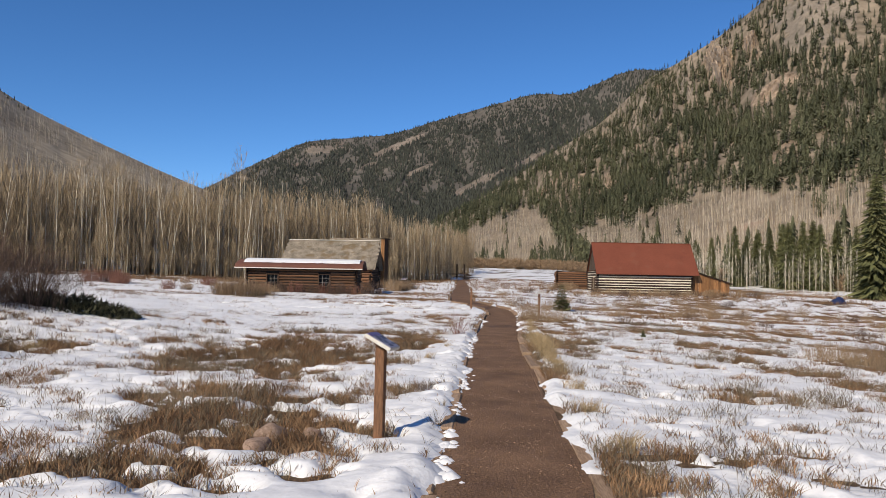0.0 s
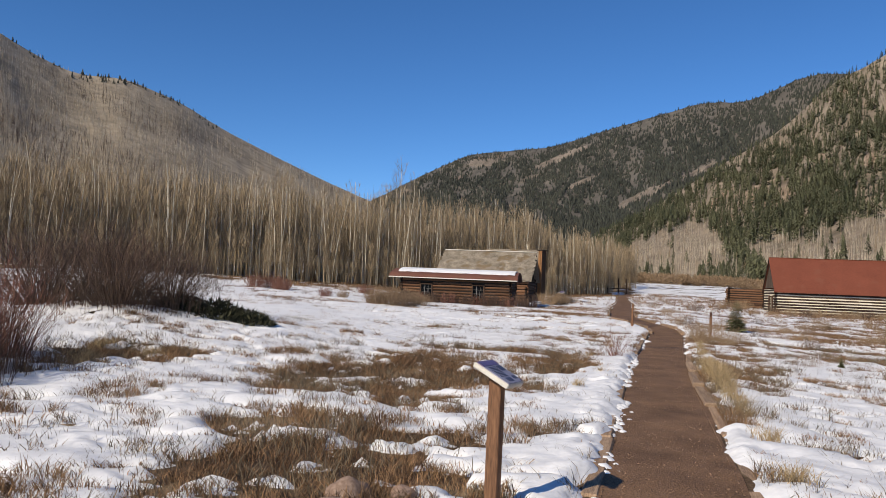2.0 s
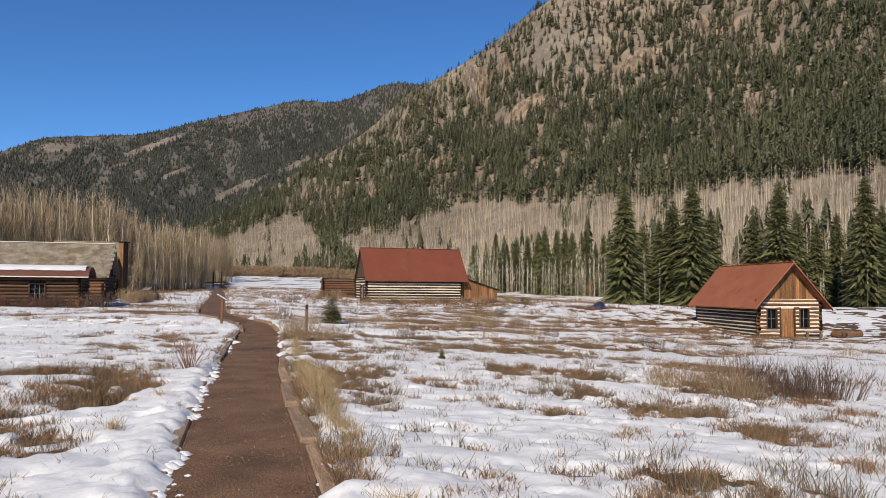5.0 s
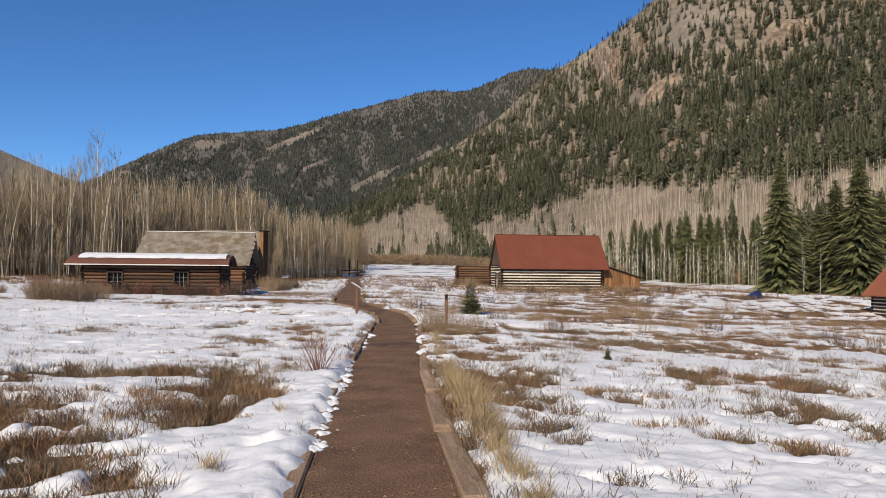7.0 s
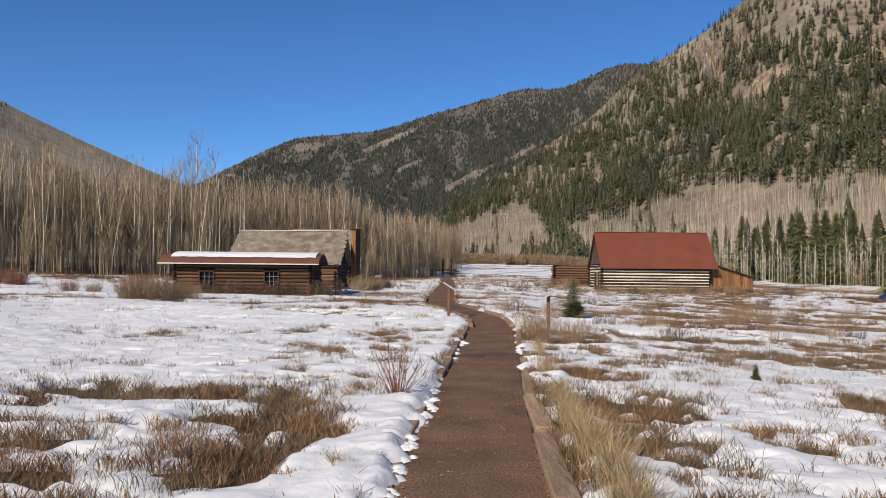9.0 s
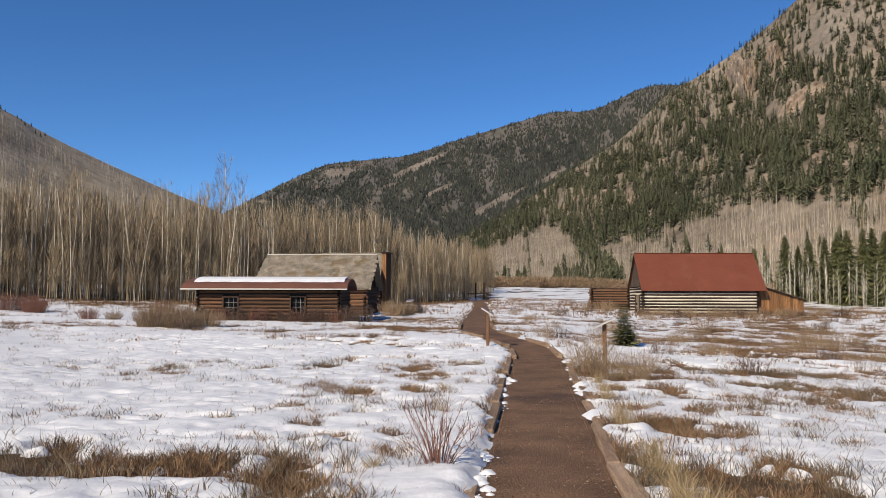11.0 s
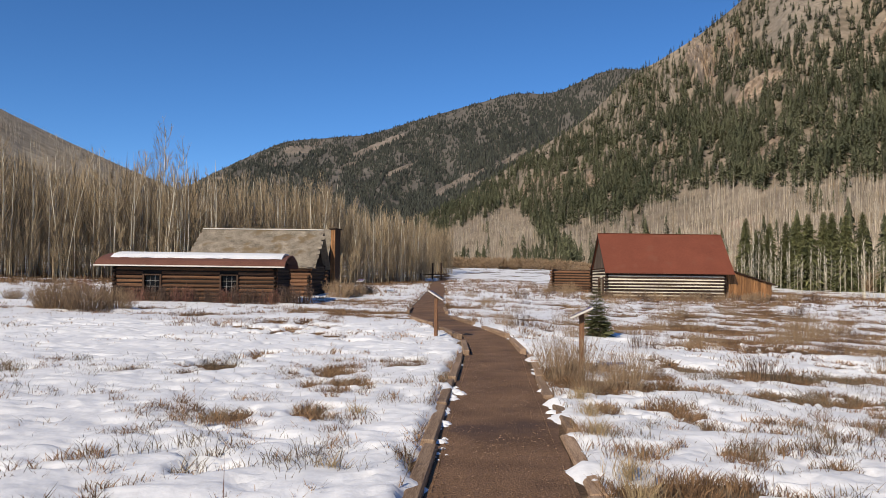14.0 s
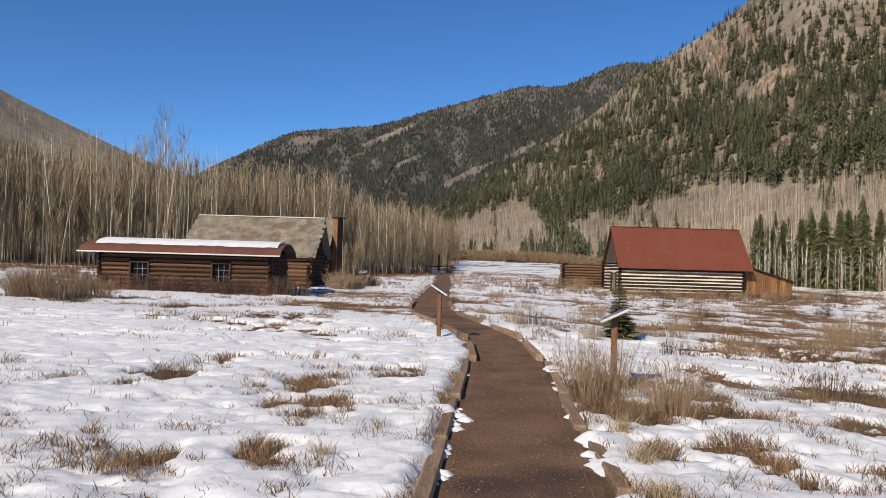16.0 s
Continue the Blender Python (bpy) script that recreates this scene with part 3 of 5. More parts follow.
def outcrop(surface, zone, mat, label, seed, name="rock_outcrop"):
    """Ribs of bare rock or a scree fan lying on a mountainside."""
    ca, ce, wa, we, tilt, relief = zone
    n = 24
    c, s = math.cos(radians(tilt)), math.sin(radians(tilt))
    S, T = np.meshgrid(np.linspace(-1.3, 1.3, n), np.linspace(-1.3, 1.3, n), indexing="ij")
    A, E = ca + S * wa * c - T * we * s, ce + S * wa * s + T * we * c
    us = np.linspace(0.02, 1.0, 40)
    x, y, z = surface(*np.broadcast_arrays(A.reshape(-1, 1), us))
    rise = np.maximum.accumulate(np.degrees(np.arctan2(z - 1.6, np.hypot(x, y - 4))), axis=1)
    U = np.array([np.interp(e, line, us) for e, line in zip(E.ravel(), rise)]).reshape(A.shape)
    X, Y, Zs = surface(A, U)
    R = np.sqrt(S ** 2 + T ** 2) + 0.38 * fbm(S * 2.2, T * 2.2, 3, seed)
    rib = 1 - np.abs(fbm(S * 2.5 + T, T * 1.5, 4, seed + 3))
    lift = relief * np.clip(1.05 - R, -0.25, 1) * (0.25 + 1.1 * np.clip(rib, 0, 1) ** 2) + 0.12 * relief * fbm(S * 9, T * 9, 2, seed + 5)
    ar = np.radians(A)
    X, Y, Zs = X - np.sin(ar) * lift, Y - np.cos(ar) * lift, Zs + 0.7 * lift
    i = np.arange(A.size).reshape(A.shape)
    quads = np.stack((i[:-1, :-1], i[1:, :-1], i[1:, 1:], i[:-1, 1:]), -1).reshape(-1, 4)
    quads = quads[R.ravel()[quads].min(1) < 1.08]
    return tagged(from_arrays(name, np.stack((X, Y, Zs), -1).reshape(-1, 3), quads, mat), label, "rock", "bare rock on the mountains")


for k, zone in enumerate(CRAGS):
    outcrop(right_mount, zone, RIDGEROCK, "jagged reddish-tan rock outcrop on the conifer slope", 50 + k)
for k, zone in enumerate(SCREES):
    outcrop(right_mount, zone, TALUS, "grey-tan scree chute between conifers on the slope", 70 + k, "scree_chute")
for k, zone in enumerate(FAR_SCREES):
    outcrop(far_mount, zone, FARTALUS, "pale scree scar on the distant dark mountain", 90 + k, "scree_chute")

BAND = lambda a: np.interp(a, (2.0, 2.8, 5, 7.5, 9.8, 13.3, 17.4, 20.8, 25.4, 30, 33.4, 36.3, 38.3, 60, 120), (0, 3.9, 4.6, 5.7, 3.9, 4.8, 6.2, 7.2, 6.9, 7.5, 7.3, 7.7, 8.1, 9, 10)) - np.interp(a, (2, 7.5, 10, 14), (0.3, 0.35, 0.7, 0.9)) + 0.28 * fbm(a / 0.9, a * 0, 3, 3)
TONGUE = lambda a, e: np.abs(a - 7.9 - (5.5 - e) * 0.75) < 0.55 + 0.3 * fbm(a / 0.5, e / 0.5, 2, 31)
plant("far_conifers", cone_tree(2), far_mount, 64000, -20, 24, 0.1, 1.0, lambda a, u, e: (rng.rand(len(a)) < 0.16 + 0.84 * smooth(-0.75, 0.1, fbm(a / 0.9 + u * 4, u * 11 - a / 3, 5, 7))) & (rng.rand(len(a)) > 0.93 * bareness(a, e, FAR_SCREES)), (7.5, 12), (0.2, 0.3), DARKNEEDLES, "dark conifer forest on the distant mountain")
plant("slope_conifers", frond_tree(4, 11, 4), right_mount, 27000, -3, 75, 0.03, 1.0, lambda a, u, e: ((e > BAND(a) + 0.25 * rng.rand(len(a))) | TONGUE(a, e)) & (rng.rand(len(a)) < 0.16 + 0.2 * (1 - smooth(16, 22, a)) + 0.84 * smooth(-0.75, 0.1, fbm(a / 1.1 + u * 3, u * 12 - a / 3, 5, 12) - 0.06 * smooth(0.5, 0.95, u) * (1 - smooth(26, 34, a)) + 0.25 * smooth(26, 36, a))) & (rng.rand(len(a)) > np.maximum(0.85 * bareness(a, e, CRAGS), 0.45 * bareness(a, e, SCREES))), (8, 17), (0.17, 0.25), FARNEEDLES, "green conifers spread over the steep mountainside")
plant("slope_aspens", stick_tree(3, 9), right_mount, 27000, 0, 75, 0.02, 0.6, lambda a, u, e: (e < BAND(a) + 0.1) & ~TONGUE(a, e) & (fbm(a / 2, u * 5, 3, 5) > -0.75), (5.5, 9.5), (0.13, 0.21), HILLTWIG, "band of bare pale aspens below the conifers")
plant("slope_dark_aspens", stick_tree(8, 12, 0.014), right_mount, 2000, 0, 75, 0.02, 0.6, lambda a, u, e: e < BAND(a), (6, 11), (0.13, 0.2), ASPTWIG, "darker bare brush between the pale aspens")
plant("band_conifers", frond_tree(7, 14, 5), right_mount, 900, 2, 75, 0.03, 0.5, lambda a, u, e: (e < BAND(a)) & (fbm(a / 1.6, u * 7, 3, 19) > 0.35), (7, 14), (0.15, 0.22), FARNEEDLES, "scattered young conifers in the aspen band")
plant("valley_conifers", frond_tree(9, 16, 5), right_mount, 2200, 1, 24, 0.0, 0.4, lambda a, u, e: (e < 0.9 + 0.7 * fbm(a / 0.8, u * 2, 2, 29)) & (fbm(a / 0.5, u * 3, 2, 33) > 0.0), (7, 13), (0.16, 0.22), FARNEEDLES, "row of dark conifers along the valley floor")
plant("foot_conifers", frond_tree(6, 20, 7), right_mount, 170, 12, 75, 0.0, 0.13, lambda a, u, e: fbm(a / 1.2, u * 6, 3, 9) > -0.2, (9, 15), (0.17, 0.23), FARNEEDLES, "row of spruces along the mountain foot")
plant("hill_aspens", stick_tree(5, 9), left_hill, 26000, -75, -4, 0.02, 0.99, lambda a, u, e: fbm(a / 2.5 + u * 3, u * 7, 3, 2) > -0.65, (7, 11), (0.12, 0.2), HILLTWIG, "bare grey-brown aspens covering the hillside")
plant("hill_brush", stick_tree(8, 12, 0.012), left_hill, 15000, -60, -6, 0.15, 0.97, lambda a, u, e: fbm((a + 2.6 * e) / 5.0, (e - 0.25 * a) / 9.0, 4, 44) > 0.12, (5, 9), (0.13, 0.2), DARKTWIG, "darker brush in long bands across the hillside")
plant("hill_conifers", cone_tree(3), left_hill, 420, -42, -22, 0.95, 1.0, lambda a, u, e: (rng.rand(len(a)) < np.exp(-((a + 34.5) / 4.5) ** 2)) & (u > 0.97 - 0.01 * fbm(a / 1.5, u, 2, 3)), (4, 7.5), (0.2, 0.3), DARKNEEDLES, "few dark conifers along the hill crest")
plant("hill_foot_conifers", frond_tree(6, 14, 5), left_hill, 40, -50, -40, 0.15, 0.3, lambda a, u, e: fbm(a / 1.2, u * 6, 2, 8) > 0.15, (9, 14), (0.15, 0.2), FARNEEDLES, "small stand of dark spruces on the hillside")

# ---- log cabins ----
def log_mesh(seed):
    r = random.Random(seed)
    bm = bmesh.new()
    rings = []
    for k in range(5):
        x = -0.5 + k / 4
        dy, dz = r.uniform(-0.06, 0.06), r.uniform(-0.06, 0.06)
        rings.append([bm.verts.new((x, dy + 0.5 * math.cos(a) * r.uniform(0.94, 1.04), dz + 0.5 * math.sin(a) * r.uniform(0.94, 1.04))) for a in [2 * math.pi * j / 8 for j in range(8)]])
    for a, b in zip(rings, rings[1:]):
        for j in range(8):
            bm.faces.new((a[j], a[(j + 1) % 8], b[(j + 1) % 8], b[j]))
    bm.faces.new(rings[0][::-1]), bm.faces.new(rings[-1])
    bmesh.ops.recalc_face_normals(bm, faces=bm.faces)
    return bm


def as_mesh(name, bm, mat, smooth_shade=False):
    me = bpy.data.meshes.new(name)
    bm.to_mesh(me)
    bm.free()
    me.materials.append(mat)
    if smooth_shade:
        me.polygons.foreach_set("use_smooth", [True] * len(me.polygons))
    return me


LOGS = {mat.name: [as_mesh("log", log_mesh(k), mat, True) for k in range(4)] for mat in (LOG, DARKLOG)}
rnd = random.Random(4)


def log_row(parent, p, q, z0, z1, count, mat, holes=(), proud=0.12, chink=None, fat=1.0):
    """Logs laid one on another from p to q between two heights, cut short at the openings (from, to, low, high along the wall)."""
    p, q = Vector((*p, 0)), Vector((*q, 0))
    length, along = (q - p).length, (q - p).normalized()
    ang = math.atan2(along.y, along.x)
    d = (z1 - z0) / count
    spans_all = []
    for k in range(count):
        z = z0 + d * (k + 0.5)
        spans = [(-proud * rnd.uniform(0.7, 1.5), length + proud * rnd.uniform(0.7, 1.5))]
        for a, b, lo, hi in holes:
            if lo - d * 0.35 < z < hi + d * 0.35:
                spans = [s for x0, x1 in spans for s in ((x0, min(a, x1)), (max(b, x0), x1)) if s[1] - s[0] > 0.05]
        for x0, x1 in spans:
            c = p + along * (x0 + x1) / 2
            shared("log", rnd.choice(LOGS[mat.name]), Matrix.Translation((c.x, c.y, z)) @ Matrix.Rotation(ang, 4, "Z") @ Matrix.Rotation(rnd.uniform(0, 6.28), 4, "X") @ Matrix.Diagonal((x1 - x0, d * 1.0 * fat, d * 1.0 * fat, 1)), parent)
    # the infill behind the logs, up to the openings
    xs = sorted({0.0, length, *[v for h in holes for v in h[:2]]})
    bm = bmesh.new()
    thick = d * (0.64 if chink else 0.3)
    for x0, x1 in zip(xs, xs[1:]):
        mid = (x0 + x1) / 2
        zs = [(z0, z1)]
        for a, b, lo, hi in holes:
            if a < mid < b:
                zs = [(z0, lo), (hi, z1)]
        for lo, hi in zs:
            if hi - lo > 0.02:
                c = p + along * mid
                box(x1 - x0, thick, hi - lo, 0, bm, Matrix.Translation((c.x, c.y, lo)) @ Matrix.Rotation(ang, 4, "Z"))
    part("chinking", bm, chink or DARK, parent, "cream mortar between the logs" if chink else "")


def window_in(parent, p, ang, w, h, z, sash=(2, 3), tall=False):
    """A framed window with muntins; p is the middle of its sill in plan, the outside at local -y."""
    m = Matrix.Translation((p[0], p[1], z)) @ Matrix.Rotation(ang, 4, "Z")
    win = new("window")
    win.parent, win.matrix_basis = parent, m
    bm = bmesh.new()
    for x in (-w / 2 + 0.04, w / 2 - 0.04):
        box(0.09, 0.2, h, 0.008, bm, Matrix.Translation((x, -0.02, 0)))
    box(w - 0.17, 0.2, 0.08, 0.008, bm, Matrix.Translation((0, -0.02, h - 0.08)))
    box(w + 0.06, 0.24, 0.06, 0.008, bm, Matrix.Translation((0, -0.04, -0.05)))
    part("window_frame", bm, FRAME, win)
    part("pane", box(w - 0.17, 0.012, h - 0.1, 0, None, Matrix.Translation((0, 0.06, 0.015))), GLASS, win, "dark window glass")
    bm = bmesh.new()
    for k in range(1, sash[0]):
        box(0.018, 0.03, h - 0.1, 0, bm, Matrix.Translation((-w / 2 + 0.085 + (w - 0.17) * k / sash[0], 0.04, 0.012)))
    for k in range(1, sash[1]):
        box(w - 0.17, 0.024, 0.018, 0, bm, Matrix.Translation((0, 0.04, 0.012 + (h - 0.1) * k / sash[1])))
    part("muntin", bm, MUNTIN, win, "pale thin window bars")
    return win


def slab(corners, thick, bm=None):
    """A plate of four corners, thickened downwards."""
    bm = bm or bmesh.new()
    up = [bm.verts.new(c) for c in corners]
    dn = [bm.verts.new(Vector(c) - Vector((0, 0, thick))) for c in corners]
    bm.faces.new(up), bm.faces.new(dn[::-1])
    for j in range(4):
        bm.faces.new((up[j], dn[j], dn[(j + 1) % 4], up[(j + 1) % 4]))
    bmesh.ops.recalc_face_normals(bm, faces=bm.faces)
    return bm


def frame_of(corner, ang):
    return Matrix.Translation((corner[0], corner[1], 0)) @ Matrix.Rotation(ang, 4, "Z")


# low cabin with a bowed roof, local x along its front
def bowed_cabin():
    L, W, z0, z1 = 7.75, 4.9, 0.22, 2.08
    c = thing("bowed_roof_cabin", frame_of((-14.55, 50.05), radians(1.5)), "low brown log cabin with bowed roof carrying snow", "cabin")
    wins = ((1.35, 2.25, 0.82, 1.72), (5.05, 5.95, 0.82, 1.75))
    log_row(c, (0, 0), (L, 0), z0, z1, 9, LOG, wins, fat=0.85)
    log_row(c, (0, W), (L, W), z0, z1, 9, LOG)
    # end logs and gables near black: the end wall's shade put into the colour
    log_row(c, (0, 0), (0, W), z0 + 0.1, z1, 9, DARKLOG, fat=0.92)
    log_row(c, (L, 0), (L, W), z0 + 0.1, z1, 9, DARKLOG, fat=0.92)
    for a, b, lo, hi in wins:
        window_in(c, ((a + b) / 2, -0.02), 0, b - a, hi - lo, lo, (3, 3))
    n, ys, zs = 14, [], []
    for k in range(n + 1):
        s = k / n
        ys.append(-0.55 + (W + 1.1) * s)
        zs.append(2.1 + 0.6 * math.sin(math.pi * min(1, max(0, s))) ** 0.7 if 0 < s < 1 else 2.08)
    def vault(x0, x1, k0, k1, lift, thick, wave=0.0):
        bm = bmesh.new()
        rows = []
        cols = 24
        for k in range(k0, k1 + 1):
            fade = 0.25 if k in (k0, k1) else 1.0
            rows.append([(bm.verts.new((x0 + (x1 - x0) * j / cols, ys[k] + (wave * noise.noise((j * 0.9, k, 3)) if k in (k0, k1) else 0), zs[k] + lift + thick * fade)), bm.verts.new((x0 + (x1 - x0) * j / cols, ys[k], zs[k] + lift))) for j in range(cols + 1)])
        for a, b in zip(rows, rows[1:]):
            for j in range(cols):
                bm.faces.new((a[j][0], a[j + 1][0], b[j + 1][0], b[j][0]))
                bm.faces.new((b[j][1], b[j + 1][1], a[j + 1][1], a[j][1]))
            bm.faces.new((a[0][1], a[0][0], b[0][0], b[0][1])), bm.faces.new((a[-1][0], a[-1][1], b[-1][1], b[-1][0]))
        for j in range(cols):
            bm.faces.new((rows[0][j][1], rows[0][j + 1][1], rows[0][j + 1][0], rows[0][j][0]))
            bm.faces.new((rows[-1][j][0], rows[-1][j + 1][0], rows[-1][j + 1][1], rows[-1][j][1]))
        bmesh.ops.recalc_face_normals(bm, faces=bm.faces)
        return bm
    part("roof", vault(-0.85, L + 0.5, 0, n, 0, 0.07), BROWNROOF, c, "brown-red bowed roof covering")
    part("roof_snow", vault(-0.35, L + 0.25, 2, 9, 0.075, 0.09, 0.2), SNOW, c, "white snow left on the roof crown")
    part("eave_trim", box(L + 1.36, 0.05, 0.07, 0.01, None, Matrix.Translation((L / 2 - 0.17, -0.58, 2.07))), EDGE, c, "pale snowy eave strip")
    for x in (0.02, L - 0.02):
        bm = bmesh.new()
        bm.faces.new([bm.verts.new((x, y, z - 0.03)) for y, z in zip(ys[1:-1], zs[1:-1])])
        bmesh.ops.solidify(bm, geom=bm.faces[:], thickness=0.06)
        part("gable", bm, DARKLOG, c)
    return c


bowed_cabin()


def shingle_courses(parent, p0, p1, q0, q1, rows, width, seed):
    """Shingles as separate pieces on a roof plane from the eave p0-p1 to the ridge q0-q1."""
    p0, p1, q0, q1 = map(Vector, (p0, p1, q0, q1))
    r = random.Random(seed)
    up = (q0 - p0) / rows
    out = (p1 - p0).cross(q0 - p0).normalized()
    n = int((p1 - p0).length / width)
    meshes = [as_mesh("shingle", box(width * w, up.length * 1.35, 0.016, 0.003), SHINGLE) for w in (0.99, 1.04, 1.1)]
    x, y = (p1 - p0).normalized(), up.normalized()
    for k in range(rows):
        for j in range(n):
            c = p0 + x * (width * (j + 0.5 + 0.5 * (k % 2))) + up * (k + 0.5) + out * (0.02 + 0.012 * (k % 2))
            if (c - p0).dot(x) > (p1 - p0).length:
                continue
            m = Matrix((x, y, x.cross(y))).transposed().to_4x4()
            shared("shingle", meshes[r.randrange(3)], Matrix.Translation(c + up * r.uniform(-0.12, 0.12)) @ m @ Matrix.Rotation(r.uniform(-0.03, 0.03) + 0.05, 4, "X") @ Matrix.Rotation(r.uniform(-0.03, 0.03), 4, "Z"), parent)


def shingled_cabin():
    """Tall cabin behind the low one; its wing and boxed chimney stand further back."""
    L, W, z0, z1, zr = 7.6, 6.0, 0.3, 2.5, 4.82
    c = thing("shingled_cabin", frame_of((-14.2, 62.0), radians(-2)), "log cabin with steep grey weathered shingle roof", "cabin")
    log_row(c, (0, 0), (L, 0), z0, z1, 9, LOG)
    # right end and gables use the dark log to colour in their shade
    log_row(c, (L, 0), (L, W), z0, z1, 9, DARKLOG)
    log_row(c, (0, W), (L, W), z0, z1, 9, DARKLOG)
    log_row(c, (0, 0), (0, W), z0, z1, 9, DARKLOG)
    part("roof_deck", slab([(-0.4, -0.5, 2.3), (L + 0.45, -0.5, 2.3), (L + 0.45, W / 2, zr), (-0.1, W / 2, zr + 0.04)], 0.08), GREYWOOD, c)
    part("roof_deck", slab([(-0.1, W / 2, zr + 0.04), (L + 0.45, W / 2, zr), (L + 0.45, W + 0.5, 2.3), (-0.4, W + 0.5, 2.3)], 0.08), GREYWOOD, c)
    for x in (0.0, L):
        bm = bmesh.new()
        bm.faces.new([bm.verts.new(v) for v in ((x, 0, z1 - 0.1), (x, W, z1 - 0.1), (x, W / 2, zr - 0.1))])
        bmesh.ops.solidify(bm, geom=bm.faces[:], thickness=0.06)
        part("gable", bm, DARKLOG, c)
    part("ridge_cap", box(L + 0.6, 0.3, 0.07, 0.02, None, Matrix.Translation((L / 2 + 0.15, W / 2, zr + 0.02))), EDGE, c, "snow-dusted ridge board")
    shingle_courses(c, (-0.4, -0.5, 2.32), (L + 0.45, -0.5, 2.32), (-0.2, W / 2, zr + 0.02), (L + 0.45, W / 2, zr + 0.02), 15, 0.36, 7)
    return c


shingled_cabin()


def back_wing():
    L, W, z0, z1, zr = 5.0, 5.5, 0.4, 3.2, 5.6
    c = thing("back_log_wing", frame_of((-11.7, 72.4), radians(-2)), "log wing with shingle roof behind the tall cabin", "cabin")
    log_row(c, (0, 0), (L, 0), z0, z1, 11, LOG)
    # shade on the wing's end and gables carried by the darker log colour
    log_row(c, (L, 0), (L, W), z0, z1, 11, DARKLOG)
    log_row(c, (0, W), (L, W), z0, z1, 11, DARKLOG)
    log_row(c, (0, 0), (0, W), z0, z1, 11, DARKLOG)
    part("roof", slab([(-0.3, -0.4, 3.05), (L + 0.2, -0.4, 3.05), (L + 0.2, W / 2, zr), (-0.3, W / 2, zr)], 0.1), SHINGLE, c)
    part("roof", slab([(-0.3, W / 2, zr), (L + 0.2, W / 2, zr), (L + 0.2, W + 0.4, 3.05), (-0.3, W + 0.4, 3.05)], 0.1), SHINGLE, c)
    for x in (0.0, L):
        bm = bmesh.new()
        bm.faces.new([bm.verts.new(v) for v in ((x, 0, z1 - 0.1), (x, W, z1 - 0.1), (x, W / 2, zr - 0.1))])
        bmesh.ops.solidify(bm, geom=bm.faces[:], thickness=0.06)
        part("gable", bm, DARKLOG, c)
    return c


back_wing()
chimney = thing("boarded_chimney", frame_of((-6.1, 73.6), radians(-22)), "tall square chimney boxed in tan boards", "chimney")
for k in range(3):
    part("board", box(0.12, 0.1, 5.05, 0.01, None, Matrix.Translation((-0.127 + 0.127 * k, -0.43, 0.4))), BOARD, chimney)
# sides away from the sun: shade painted as a near-black casing
part("casing", box(0.36, 0.84, 5.05, 0.01, None, Matrix.Translation((0, 0.05, 0.4))), DARKLOG, chimney, "chimney side boards coloured dark for shade")
part("cap", box(0.62, 1.15, 0.1, 0.02, None, Matrix.Translation((0, 0, 5.45))), DARKLOG, chimney, "dark flat chimney cap")


def gable_cabin(name, corner, ang, L, W, z0, z1, zr, count, over, label, back=0.5, group="", far=None, roof=None):
    """Chinked log cabin with a red roof; its long front runs along local x from the corner, ridge along x."""
    c = thing(name, frame_of(corner, ang), label, "cabin", group)
    w2 = W / 2
    slope = (zr - z1) / w2
    far, roof = back if far is None else far, roof or REDROOF
    for y0, y1 in ((-over, w2), (W + over, w2)):
        part("roof", slab([(-back, y0, zr - slope * (w2 + over)), (L + far, y0, zr - slope * (w2 + over)), (L + far, y1, zr), (-back, y1, zr)] if y0 < y1 else
                          [(-back, y1, zr), (L + far, y1, zr), (L + far, y0, zr - slope * (w2 + over)), (-back, y0, zr - slope * (w2 + over))], 0.09), roof, c, "rusty red metal roof slope")
    part("ridge_cap", box(L + back + far, 0.16, 0.04, 0.012, None, Matrix.Translation(((L + far - back) / 2, w2, zr))), roof, c)
    for x in (-back + 0.02, L + far - 0.02):
        bm = bmesh.new()
        for s in (-1, 1):
            y0 = w2 + s * (w2 + over)
            slab([(x - 0.03, y0, zr - slope * (w2 + over) - 0.09), (x + 0.03, y0, zr - slope * (w2 + over) - 0.09), (x + 0.03, w2, zr - 0.09), (x - 0.03, w2, zr - 0.09)], 0.12, bm)
        part("barge_board", bm, DARKLOG, c)
    return c


def gable_boards(c, x, W, z1, zr, step=0.24, mat=None, seed=1):
    """Vertical boards filling a gable at local x."""
    r = random.Random(seed)
    slope = (zr - z1) / (W / 2)
    n = int(W / step)
    for k in range(n):
        y0, y1 = W * k / n + 0.006, W * (k + 1) / n - 0.006
        bm = bmesh.new()
        d = r.uniform(0, 0.014)
        tops = [zr - 0.1 - slope * abs(y - W / 2) for y in (y0, y1)]
        face = [bm.verts.new(v) for v in ((x - d, y0, z1 - 0.12), (x - d, y1, z1 - 0.12), (x - d, y1, max(z1 - 0.1, tops[1])), (x - d, y0, max(z1 - 0.1, tops[0])))]
        made = bmesh.ops.extrude_face_region(bm, geom=[bm.faces.new(face)])
        bmesh.ops.translate(bm, vec=(0.03 + d, 0, 0), verts=[v for v in made["geom"] if isinstance(v, bmesh.types.BMVert)])
        bmesh.ops.recalc_face_normals(bm, faces=bm.faces)
        part("board", bm, mat or BOARD, c)


